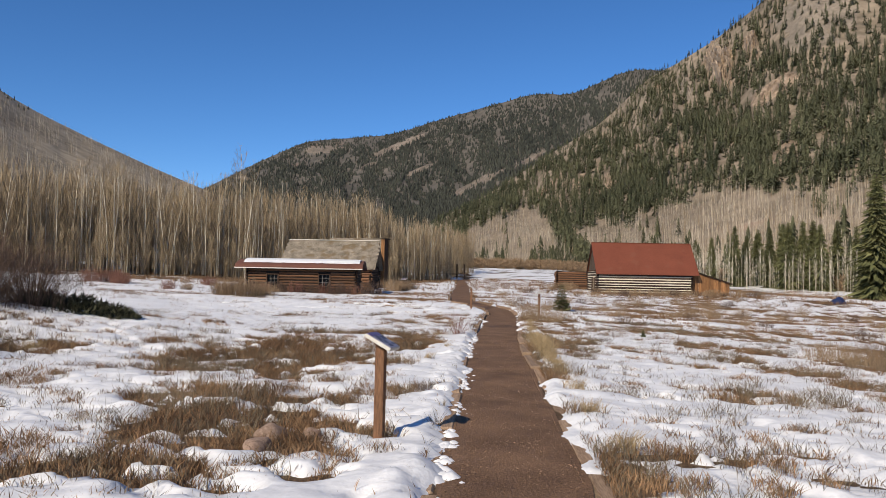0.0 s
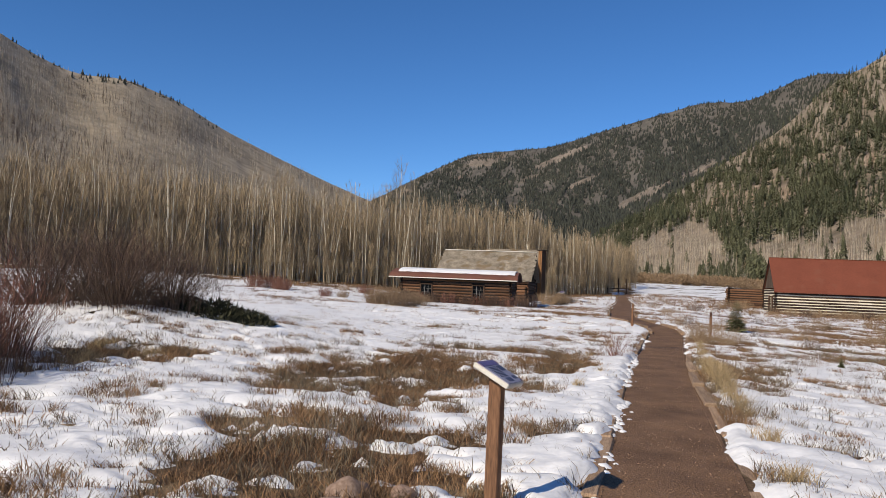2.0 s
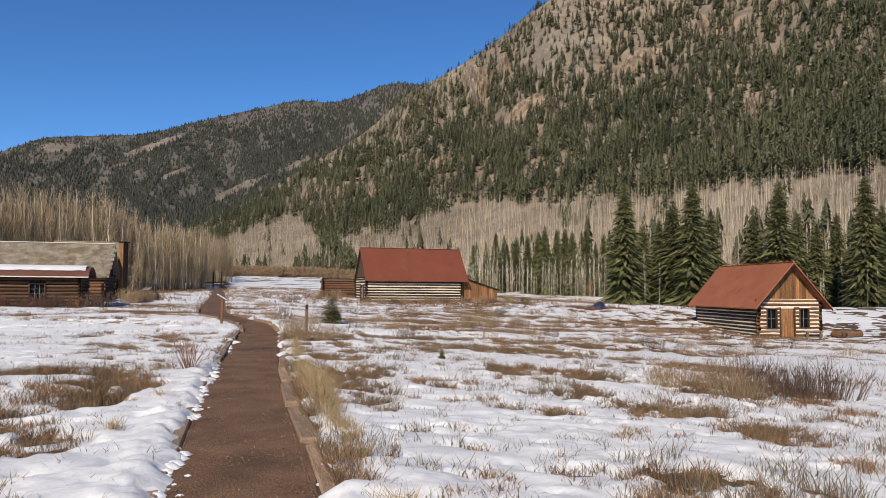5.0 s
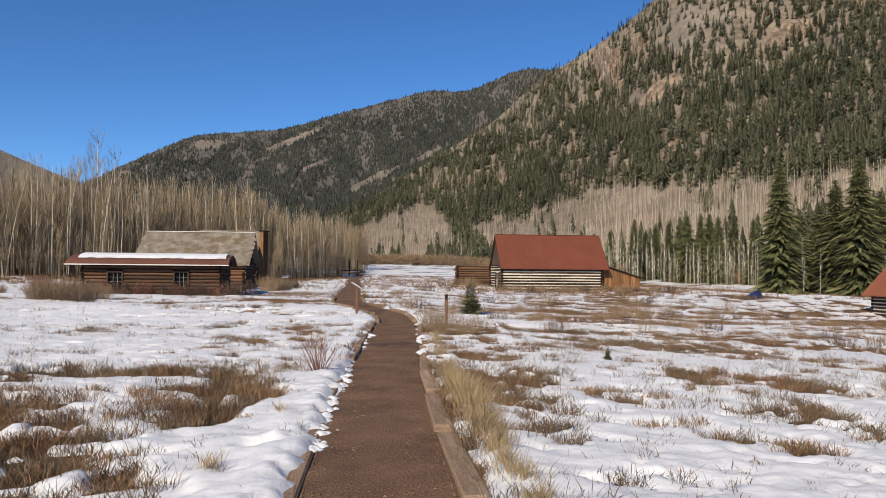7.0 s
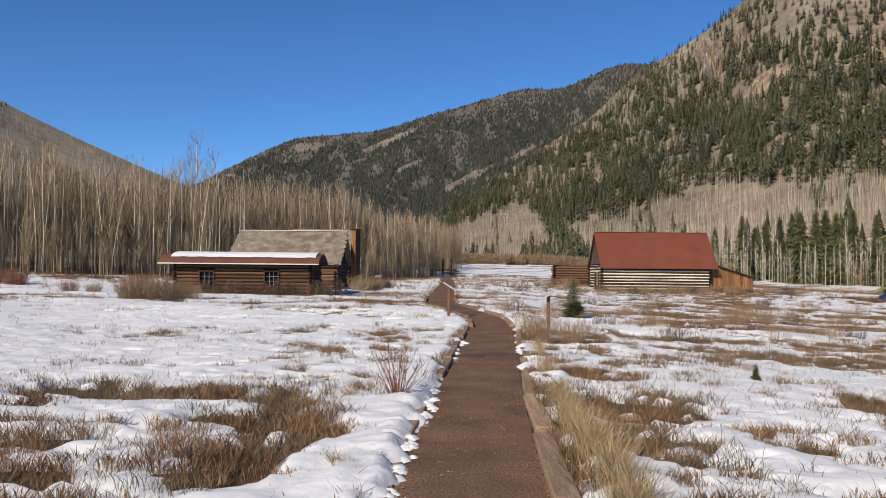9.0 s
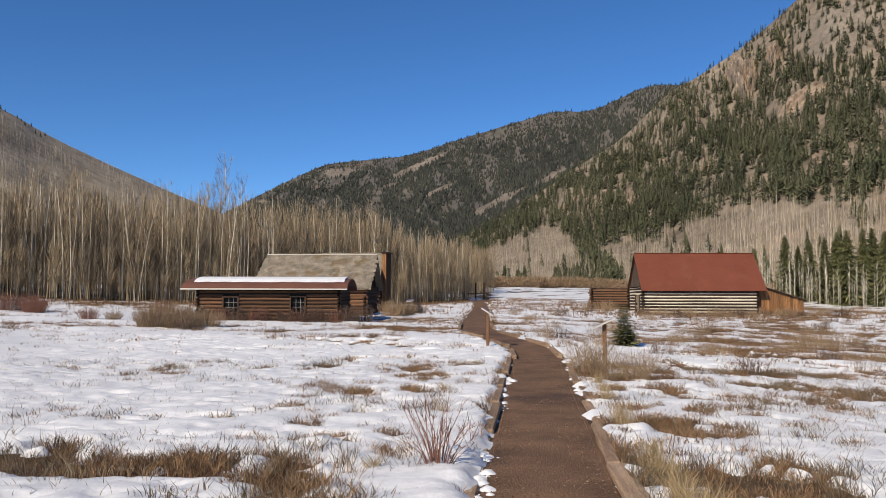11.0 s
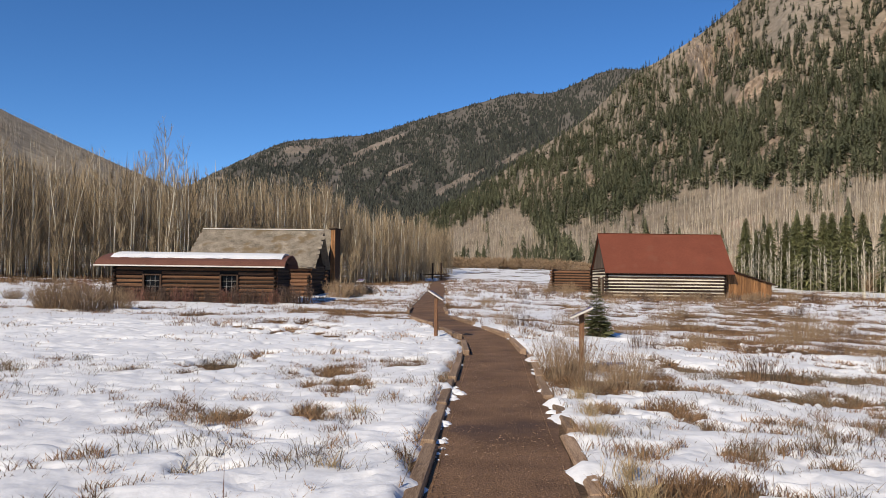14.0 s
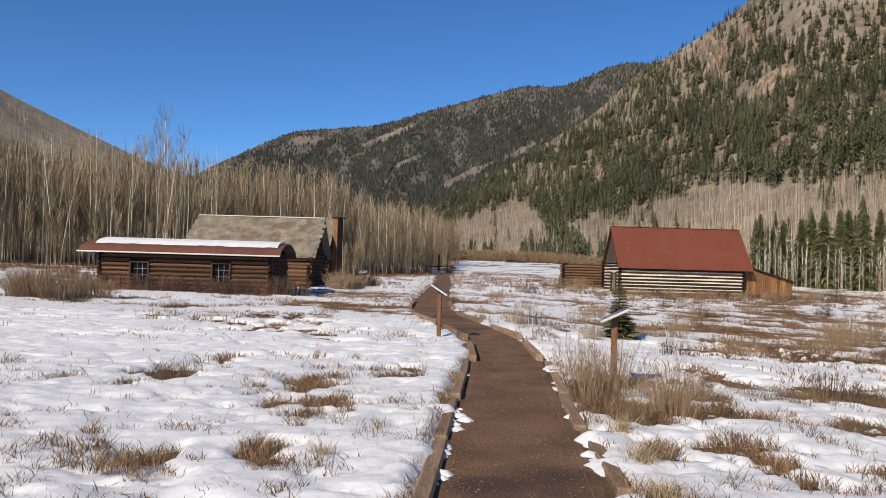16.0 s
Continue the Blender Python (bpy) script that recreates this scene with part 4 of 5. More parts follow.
# red-roofed barn, its long front to the path
BARN = (16.1, 75.15)
BARN_ANG = radians(-1.5)
barn = gable_cabin("red_roofed_barn", BARN, BARN_ANG, 9.75, 5.4, 0.3, 2.85, 5.75, 9, 0.42, "dark log barn with pale chinking and red metal roof", 0.22, "", 0.72, BARNROOF)
log_row(barn, (0, 0), (9.75, 0), -0.02, 2.62, 10, DARKLOG, chink=CHINK, fat=0.96)
log_row(barn, (9.75, 0), (9.75, 5.4), -0.02, 2.62, 10, DARKLOG, chink=CHINK, fat=0.96)
log_row(barn, (0, 5.4), (9.75, 5.4), -0.02, 2.62, 10, DARKLOG, chink=CHINK, fat=0.96)
log_row(barn, (0, 0), (0, 5.4), -0.02, 2.62, 10, DARKLOG, ((0.9, 2.4, -0.02, 1.95),), chink=CHINK, fat=0.96)
gable_boards(barn, 0.0, 5.4, 2.85, 5.75, 0.27, DARKWOOD, 2)
gable_boards(barn, 9.75, 5.4, 2.85, 5.75, 0.27, DARKWOOD, 3)
for y in (0.82, 2.48):
    part("door_post", box(0.18, 0.16, 2.0, 0.015, None, Matrix.Translation((-0.1, y, 0.0))), FRAME, barn, "pale weathered door post")
part("door", box(0.06, 1.46, 1.9, 0.01, None, Matrix.Translation((0.02, 1.65, 0.0))), GREYWOOD, barn)


def lean_to():
    """Board lean-to against the barn's far end."""
    c = thing("board_lean_to", frame_of(BARN, BARN_ANG) @ Matrix.Translation((10.05, 0.6, 0)), "orange-brown board lean-to shed against the barn", "shed")
    n, L, D = 17, 3.9, 3.6
    for k in range(n):
        x0 = 0.0 + L * k / n
        top = 2.75 - 1.2 * (k + 0.5) / n
        for y in (0.0, D):
            part("board", box(L / n - 0.012, 0.03, top + 0.05 + rnd.uniform(-0.03, 0.0), 0.004, None, Matrix.Translation((x0 + L / n / 2, y + rnd.uniform(-0.012, 0.012), -0.05))), BOARD, c)
    for k in range(14):
        part("board", box(0.03, D / 14 - 0.012, 1.55, 0.004, None, Matrix.Translation((L, D * (k + 0.5) / 14, -0.05))), BOARD, c)
    part("roof", slab([(-0.2, -0.25, 2.92), (L + 0.25, -0.25, 1.55), (L + 0.25, D + 0.25, 1.55), (-0.2, D + 0.25, 2.92)], 0.09), DARKLOG, c, "dark sloping shed roof")


lean_to()

# roofless log crib beyond the barn
crib = thing("log_crib", frame_of((13.6, 86.0), radians(-17)), "low roofless crib of grey-brown old logs", "log crib")
for a, b in (((0, 0), (3.6, 0)), ((3.6, 0), (3.6, 4)), ((0, 4), (3.6, 4)), ((0, 0), (0, 4))):
    log_row(crib, a, b, 0.6, 2.75 + (0.3 if a[0] > 3 else 0) + rnd.uniform(-0.15, 0.1), 8, LOG, proud=0.35, fat=0.82)

# red-roofed cabin nearest the mountain, gable front to the meadow
CA = math.atan2(0.973, 0.218)
cabin = gable_cabin("red_roofed_cabin", (37.1 + 4.5 * 0.973, 44.5 - 4.5 * 0.218), CA, 10.0, 4.5, -1.6, 1.05, 3.62, 10, 0.55, "log cabin with rust-red roof and board gable", 0.75)
BASE = -1.62
log_row(cabin, (0, 4.5), (10, 4.5), BASE, 0.86, 10, DARKLOG, chink=CHINK, fat=0.96)
log_row(cabin, (0, 0), (10, 0), BASE, 0.86, 10, DARKLOG, chink=CHINK, fat=0.96)
log_row(cabin, (10, 0), (10, 4.5), BASE, 0.86, 10, DARKLOG, chink=CHINK, fat=0.96)
FRONT = ((0.8, 1.55, -0.95, 0.42), (1.95, 2.9, BASE, 0.38), (3.15, 3.95, -1.0, 0.4))
log_row(cabin, (0, 0), (0, 4.5), BASE, 1.05, 10, LOG, FRONT, chink=CHINK, fat=0.96)
gable_boards(cabin, -0.02, 4.5, 1.05, 3.62, 0.25, BOARD, 5)
gable_boards(cabin, 10.0, 4.5, 1.05, 3.62, 0.25, GREYWOOD, 6)
for a, b, lo, hi in (FRONT[0], FRONT[2]):
    window_in(cabin, (0.0, (a + b) / 2), radians(-90), b - a, hi - lo, lo, (2, 2))
door = part("door", box(0.06, 0.93, 1.96, 0.012, None, Matrix.Translation((-0.02, 2.425, BASE))), BOARD, cabin, "orange-brown plank door")
for k in range(4):
    part("plank", box(0.02, 0.21, 1.9, 0.004, None, Matrix.Translation((-0.062, 2.425 - 0.345 + 0.23 * k, BASE + 0.03))), BOARD, door)
for y in (1.9, 2.95):
    part("door_jamb", box(0.2, 0.1, 2.06, 0.01, None, Matrix.Translation((-0.06, y, BASE))), FRAME, cabin)

# ---- signs and path edging ----
def sign(m, height, w, d, tilt, label, post_w=0.09):
    """A slanted information panel on a square post; readers stand at local -y."""
    s = thing("information_sign", m, label, "sign", "trail signs")
    post = part("post", box(post_w, post_w, height + 0.15, 0.006, None, Matrix.Translation((0, 0, -0.15))), POSTWOOD, s, "brown stained square timber post")
    t = Matrix.Translation((0, 0, height)) @ Matrix.Rotation(radians(tilt), 4, "X")
    base = part("panel", box(w, d, 0.035, 0.006, None, t @ Matrix.Translation((0, 0, 0.0))), EDGE, s, "pale-edged slanted panel")
    part("panel_face", box(w * 0.93, d * 0.93, 0.006, 0, None, t @ Matrix.Translation((0, 0, 0.034))), PANEL, base, "grey printed panel face")
    part("header", box(w * 0.93, d * 0.2, 0.004, 0, None, t @ Matrix.Translation((0, d * 0.365, 0.0395))), PURPLE, base, "purple header band")
    for k in range(8):
        part("text_line", box(w * (0.42 if k % 3 else 0.36), d * 0.018, 0.003, 0, None, t @ Matrix.Translation((-w * 0.12, d * (0.2 - 0.055 * k), 0.0395))), INK, base)
    for x, y, a, b in ((0.28, 0.12, 0.26, 0.2), (-0.1, -0.33, 0.28, 0.14), (0.3, -0.28, 0.2, 0.12)):
        part("picture", box(w * a, d * b, 0.003, 0, None, t @ Matrix.Translation((w * x, d * y, 0.0395))), INK, base, "dark printed picture")
    part("screw", box(0.016, 0.016, 0.006, 0.002, None, t @ Matrix.Translation((w * 0.4, -d * 0.43, 0.038))), INK, base)
    return s


def at(x, y, lift=0.0, turn=0.0):
    return Matrix.Translation((x, y, float(ground_z(x, y)) + lift)) @ Matrix.Rotation(radians(turn), 4, "Z")


sign(at(-1.95, 1.12, 0, 76) @ Matrix.Rotation(radians(1.2), 4, "Y"), 0.93, 0.315, 0.285, 28, "purple-headed information panel on brown post beside the path")
sign(at(0.55, 31.6, 0, 80), 1.12, 0.42, 0.44, 32, "slanted information panel on brown post at the path bend")
sign(at(2.92, 25.0, 0, -101), 1.06, 0.46, 0.44, 26, "slanted information panel on post among dry shrubs")
sign(at(-4.1, 74.0, 0, -30), 1.0, 0.6, 0.45, 25, "small distant information panel near the log cabins")

edging = thing("path_edging", Matrix(), "weathered flat timbers laid along both path edges", "path edging")
TIMBERS = [as_mesh("edging_timber", box(2.3, w, 0.17, 0.018), mat) for w, mat in ((0.14, TIMBER), (0.2, PLANK))]
STARTS = (-3.0, -0.6, 1.8, 4.2, 6.6, 9.0, 11.4, 13.8, 16.2, 18.6, 21.0, 23.4, 25.8)
for side in (-1, 1):
    for y in STARTS:
        yc = y + 1.15 + (0.7 if side > 0 else 0)
        x0, x1 = float(path_x(yc - 1)), float(path_x(yc + 1))
        off = side * ((0.665 if side > 0 else 0.64) + 0.07 * float(smooth(15.5, 20, yc)) + rnd.uniform(-0.03, 0.03))
        xc = float(path_x(yc)) + off
        shared("edging_timber", TIMBERS[side > 0 and 6.5 < yc < 15.5], Matrix.Translation((xc, yc, float(ground_z(xc, yc)) - (0.15 if yc < 16 and (side < 0 or yc < 6.5) else 0.125 if side > 0 and yc > 15.5 else 0.105) + rnd.uniform(-0.025, 0.025))) @ Matrix.Rotation(math.atan2(2, x1 - x0) + rnd.uniform(-0.014, 0.014), 4, "Z") @ Matrix.Rotation(rnd.uniform(-0.05, 0.05), 4, "X") @ Matrix.Rotation(rnd.uniform(-0.015, 0.015), 4, "Y"), edging)
for p, q in (((1.06, 27.6), (1.2, 30.4)), ((1.18, 31.6), (0.82, 34.8)), ((0.55, 36.2), (-0.08, 40.0)), ((-0.2, 43.5), (-0.05, 47.5)), ((2.32, 28.0), (2.48, 31.2)), ((2.48, 32.0), (2.15, 35.4)), ((1.95, 36.8), (1.45, 40.5)), ((1.38, 43.0), (1.5, 48.0))):
    c = (Vector(p) + Vector(q)) / 2
    shared("edging_timber", TIMBERS[0], Matrix.Translation((c.x, c.y, float(ground_z(c.x, c.y)) - 0.06)) @ Matrix.Rotation(math.atan2(q[1] - p[1], q[0] - p[0]), 4, "Z") @ Matrix.Diagonal(((Vector(q) - Vector(p)).length / 2.3, 1, 1, 1)), edging)


def stone(x, y, r, seed, label="rounded reddish-tan field stone"):
    bm = bmesh.new()
    bmesh.ops.create_icosphere(bm, subdivisions=3, radius=1)
    for v in bm.verts:
        k = 1 + 0.28 * noise.noise(v.co * 1.3 + Vector((seed, 0, 0))) + 0.06 * noise.noise(v.co * 5)
        v.co = Vector((v.co.x * r[0], v.co.y * r[1], v.co.z * r[2])) * k
    me = as_mesh("stone", bm, STONE, True)
    ob = new("stone", me)
    ob.matrix_basis = at(x, y, r[2] * 0.35, seed * 40)
    return tagged(ob, label, "stone", "field stones")


stone(-2.95, 1.05, (0.17, 0.13, 0.13), 1)
stone(-3.0, 0.72, (0.2, 0.11, 0.09), 2)
stone(-2.6, 1.25, (0.12, 0.1, 0.08), 3)


# ---- snow clods fallen along the path edge ----
cy = rng.uniform(-3, 24, 520)
cy = cy[fbm(cy / 0.9, cy * 0, 2, 22) > -0.15]
n = len(cy)
cx = path_x(cy) + np.where(rng.rand(n) < 0.95, -0.62, 0.68) + np.abs(rng.normal(0, 0.07, n)) + 0.07 * np.sign(rng.rand(n) - 0.95) * smooth(15.5, 20, cy)
CLOD = np.array(((1, 0, 0.1), (0.4, 0.8, 0.2), (-0.5, 0.9, 0), (-1, 0, 0.15), (-0.4, -0.85, 0.1), (0.55, -0.8, 0), (0.45, 0.1, 0.75), (-0.35, 0.25, 0.85), (-0.1, -0.45, 0.7)))
CLODF = np.array(((0, 1, 6), (1, 7, 6), (1, 2, 7), (2, 3, 7), (3, 8, 7), (3, 4, 8), (4, 5, 8), (5, 0, 6), (5, 6, 8), (6, 7, 8)))
size = rng.uniform(0.02, 0.06, n) * rng.choice((0.6, 1, 1.7), n)
clods = scatter("snow_clods", CLOD, CLODF, np.stack((cx, cy, ground_z(cx, cy) + 0.008), 1), size * 0.6, size, rng.uniform(0, 6.28, n), SNOW, "stuff", "small clods of snow scattered along the path edge", "snow")
clods.data.polygons.foreach_set("use_smooth", [True] * len(clods.data.polygons))

# ---- pebbles on the path ----
n = 16000
py = rng.uniform(-5, 32, n)
px = path_x(py) + np.clip(rng.normal(0, 0.36, n), -0.53, 0.53)
PEB = np.array(((1, 0, 0), (-0.2, 0.8, 0.1), (-0.8, 0.1, 0), (-0.1, -0.9, 0.1), (0.1, 0.05, 0.8)))
PEBF = np.array(((0, 1, 4), (1, 2, 4), (2, 3, 4), (3, 0, 4)))
size = rng.uniform(0.004, 0.011, n) * rng.choice((1, 1, 1, 1.7), n)
scatter("path_pebbles", PEB, PEBF, np.stack((px, py, ground_z(px, py) + 0.018), 1), size * 0.8, size, rng.uniform(0, 6.28, n), PEBBLE, "stuff", "loose reddish-brown gravel on the footpath", "gravel")


# ---- grass ----
def blades(name, P, h, w, lean, mat, label, category="grass", kind="stuff", parent=None):
    """Slim bent blades at the points P: one kite of two triangles each."""
    n = len(P)
    a, b = rng.uniform(0, 6.28, n), rng.uniform(0, 6.28, n)
    side = np.stack((np.cos(a), np.sin(a), np.zeros(n)), 1) * (w / 2)[:, None]
    tip = P + np.stack((np.cos(b) * lean, np.sin(b) * lean, h), 1)
    mid = P + np.stack((np.cos(b) * lean * 0.3, np.sin(b) * lean * 0.3, h * 0.55), 1)
    V = np.stack((P - side * 0.6, mid + side, tip, mid - side), 1).reshape(-1, 3)
    i = np.arange(n)[:, None] * 4
    F = np.concatenate((i + np.array((0, 1, 3))[None], i + np.array((1, 2, 3))[None]))
    ob = tagged(from_arrays(name, V, F, mat), label, category, "", kind)
    ob.parent = parent
    return ob


def off_path(x, y):
    return np.abs(x - path_x(y)) > 0.70 + 0.08 * smooth(15, 20, y) + 0.06 * smooth(30, 45, y)


def clear_of_cabins(x, y):
    return ~((x > -15) & (x < -6) & (y > 49.8) & (y < 55.5)) & ~((x > 16) & (x < 31) & (y > 75)) & ~((x > -15) & (x < -5.5) & (y > 61.7))


def meadow(name, x0, x1, y0, y1, per_m2, h, w, mat, label, bias=0.0, through_snow=0.02, shift=0.0, hide=None):
    n = int((x1 - x0) * (y1 - y0) * per_m2)
    x, y = rng.uniform(x0, x1, n), rng.uniform(y0, y1, n)
    m = snow_cover(x, y)
    clump = fbm(x / 0.28, y / 0.28, 2, 20 + shift)
    broad = fbm(x / 1.4, y / 1.4, 2, 30 + shift)
    p = np.where(m < 0.03, np.clip(0.62 + 0.8 * clump + bias, 0.05, 1), through_snow * np.clip(1.6 - 2.2 * m, 0.1, 1.6) * np.clip(-1.0 + 4.5 * clump + 1.5 * broad, 0, 7))
    ok = (rng.rand(n) < p) & off_path(x, y) & clear_of_cabins(x, y)
    if hide is not None:
        ok &= ~hide(x, y)
    x, y, m, broad, clump = x[ok], y[ok], m[ok], broad[ok], clump[ok]
    H = rng.uniform(*h, len(x)) * np.clip(0.85 + 0.45 * broad + 0.3 * clump, 0.35, 1.8) * np.where(m > 0.05, 0.75, 1)
    P = np.stack((x, y, ground_z(x, y) + np.where(m > 0, 0.03, -0.01)), 1)
    return blades(name, P, H, rng.uniform(*w, len(x)), H * rng.uniform(0.15, 1.1, len(x)), mat, label)


near_patch = lambda x, y: (x > -12) & (x < 13) & (y > -4) & (y < 26)
meadow("dry_grass", -12, 13, -4, 26, 2500, (0.05, 0.16), (0.004, 0.010), DRYGRASS, "brown dry grass and low stalks in snow-free patches", 0.15, 0.2)
meadow("sage_grass", -12, 13, -4, 26, 560, (0.08, 0.22), (0.004, 0.009), SAGE, "grey-brown sage stalks poking out of the snow", 0.05, 0.33, 2.0)
meadow("meadow_grass", -28, 42, -8, 62, 260, (0.06, 0.17), (0.010, 0.02), DRYGRASS, "tan dry grass over the wider meadow", 0.1, 0.12, 3.0, near_patch)
meadow("far_grass", -40, 60, 62, 120, 40, (0.12, 0.32), (0.03, 0.06), DRYGRASS, "distant tan meadow grass", 0.1, 0.08, 4.0)


def grass_clump(x, y, h, spread, count, mat, label, group, category="grass clump"):
    n = count
    r, a = np.abs(rng.normal(0, spread * 0.5, n)), rng.uniform(0, 6.28, n)
    px, py = x + r * np.cos(a), y + r * np.sin(a)
    ok = np.abs(px - path_x(py)) > 0.74
    px, py = px[ok], py[ok]
    H = rng.uniform(0.5, 1.0, len(px)) * h
    ob = blades("grass_clump", np.stack((px - x, py - y, ground_z(px, py) - ground_z(x, y)), 1), H, rng.uniform(0.004, 0.008, len(px)), H * rng.uniform(0.2, 0.9, len(px)), mat, label, category, "")
    ob.matrix_basis = at(x, y)
    return tagged(ob, group=group)


for k in range(26):
    y = 6.3 + 8.2 * k / 25 + rng.uniform(-0.15, 0.15)
    dense = math.exp(-((y - 10.9) / 2.4) ** 2)
    grass_clump(float(path_x(y)) + 0.96 + rng.uniform(-0.03, 0.12), y, 0.22 + 0.2 * dense, 0.15 + 0.07 * dense, int(90 + 150 * dense), STRAW, "clump of tall golden dry grass along the path", "golden grass along the path")
for k in range(9):
    y = (0.8, 2.6, 4.6, 16.6, 17.4, 19.0, 20.2, 21.4, 14.9)[k]
    grass_clump(float(path_x(y)) + 0.95 + rng.uniform(0, 0.15), y, 0.28, 0.2, 160, STRAW, "small tuft of golden dry grass beside the path", "golden grass along the path")
for x, y in ((-1.3, 14.0), (-0.75, 17.5), (-1.5, 8.2), (-1.1, 10.6), (-9.3, 7.2), (-8.6, 7.9), (-9.8, 8.3), (-8.9, 6.5), (-0.7, 20.1)):
    grass_clump(x, y, 0.24, 0.3 if x < -5 else 0.15, 300 if x < -5 else 90, STRAW, "tuft of straw-coloured grass rising from the snow", "straw tufts in the snow")


# ---- shrubs ----
def stems(count, height, spread, thick, seed, droop=0.15, twigs=5, bushy=0.5):
    """Bare stems fanning from a base as tapered three-sided canes with side twigs; local metres."""
    r = np.random.RandomState(seed)
    V, F = [], []

    def cane(pts, w0, w1):
        n = len(V)
        for j, p in enumerate(pts):
            w = w0 + (w1 - w0) * j / (len(pts) - 1)
            for k in range(3):
                a = 2.094 * k + seed
                V.append((p[0] + w * math.cos(a), p[1] + w * math.sin(a), p[2]))
        for j in range(len(pts) - 1):
            for k in range(3):
                a, b, c, d = n + 3 * j + k, n + 3 * j + (k + 1) % 3, n + 3 * j + 3 + (k + 1) % 3, n + 3 * j + 3 + k
                F.append((a, b, c))
                F.append((a, c, d))

    def spike(p, q, w):
        n = len(V)
        a = r.rand() * 6.28
        d = np.array((math.cos(a) * w, math.sin(a) * w, 0))
        V.extend((tuple(p - d), tuple(p + d), tuple(q)))
        F.append((n, n + 1, n + 2))

    for _ in range(count):
        a, out, h = r.rand() * 6.28, spread * math.sqrt(r.rand()), height * r.uniform(0.45, 1.0)
        h *= 1 - 0.35 * (out / spread) ** 2
        base = np.array((math.cos(a), math.sin(a), 0)) * out * bushy
        end = np.array((math.cos(a) * out, math.sin(a) * out, h)) + r.normal(0, 0.06 * height, 3)
        mid = base * 0.6 + end * 0.4 + np.array((0, 0, 0.16 * h)) + r.normal(0, 0.03 * height, 3)
        cane((base - np.array((0, 0, 0.05)), mid, end), thick * r.uniform(0.7, 1.2), thick * 0.25)
        for _ in range(twigs):
            s = r.uniform(0.25, 1)
            p = mid + (end - mid) * s if s > 0.4 else base + (mid - base) * s * 2
            spike(p, p + r.normal(0, 0.11 * height, 3) + np.array((0, 0, 0.13 * height)), thick * 0.55)
    return np.array(V), np.array(F)


SHRUBS = {}


def shrub(x, y, size, mat, label, group="", recipe=(60, 1.0, 0.8, 0.007, 1), turn=None, name="shrub"):
    """A bare shrub, height about size times the recipe's."""
    key = (recipe, mat.name)
    if key not in SHRUBS:
        V, F = stems(*recipe)
        ob = from_arrays(name, V, F, mat)
        SHRUBS[key] = ob
    else:
        ob = new(name, SHRUBS[key].data)
    ob.matrix_basis = at(x, y, 0, rnd.uniform(0, 360)) @ Matrix.Diagonal((size * rnd.uniform(0.9, 1.15), size * rnd.uniform(0.9, 1.15), size, 1))
    return tagged(ob, label, "shrub", group)


shrub(-0.72, 14.2, 1.0, REDTWIG, "small bare reddish-tan shrub beside the path edge", recipe=(38, 0.72, 0.4, 0.0075, 3, 0.1, 5, 0.12))
shrub(-0.95, 14.0, 0.55, DARKTWIG, "low bare twiggy shrub in the snow", recipe=(30, 0.6, 0.5, 0.005, 4, 0.1, 4, 0.4))
for x, y, s in ((2.25, 23.4, 0.9), (2.75, 24.2, 1.0), (3.3, 23.6, 0.8), (3.0, 22.6, 0.75), (2.55, 25.4, 0.9), (3.8, 24.4, 0.7), (2.4, 22.2, 0.55)):
    shrub(x, y, s, DARKTWIG if rnd.random() < 0.35 else TANTWIG, "bare brown twiggy shrub around the sign post", "shrubs at the sign", (90, 0.85, 0.62, 0.006, 5, 0.1, 6, 0.5))
RED = (150, 1.9, 1.15, 0.0095, 8, 0.1, 7, 0.45)
for x, y, s in ((-9.9, 5.0, 1.0), (-10.9, 5.4, 1.05), (-11.3, 4.2, 1.1), (-10.3, 6.4, 0.8), (-12.3, 6.0, 1.05), (-9.4, 4.1, 0.85), (-13, 4.5, 1.1)):
    shrub(x, y, s, REDTWIG, "bare red-stemmed willow bush at a snow bank", "red willows", RED, name="willow_bush")
for x, y in ((-9.5, 5.9), (-10.2, 4.3), (-9.2, 5.0), (-10.8, 6.6), (-9.0, 4.2)):
    shrub(x, y, 0.8, DARKTWIG, "low tangled grey-brown undergrowth below the willows", "willow undergrowth", (110, 0.8, 0.9, 0.006, 9, 0.1, 6, 0.8))
BIG = (270, 1.9, 2.2, 0.010, 12, 0.1, 9, 0.22)
for x, y, s in ((-12.2, 12.4, 1.0), (-13.4, 13.6, 1.1), (-14.5, 12.8, 1.05), (-11.3, 13.2, 0.75)):
    shrub(x, y, s, DARKTWIG, "large dark bare willow bush behind the snow bank", "dark willows", BIG, name="willow_bush")
for x, y in ((-11.6, 12.0), (-12.8, 11.8), (-10.9, 12.6)):
    shrub(x, y, 0.9, DARKTWIG, "low dark twiggy tangle under the willow", "dark willows", (120, 0.8, 1.0, 0.006, 9, 0.1, 7, 0.8))
for k in range(15):
    shrub(-15.0 + 9.6 * k / 14, 48.95 + rnd.uniform(-0.35, 0.3), rnd.uniform(1.0, 1.4), DARKTWIG if k % 3 else REDTWIG, "reddish-brown dry shrub along the cabin front", "shrubs along the cabin", (80, 0.75, 0.6, 0.012, 14, 0.1, 8, 0.7))
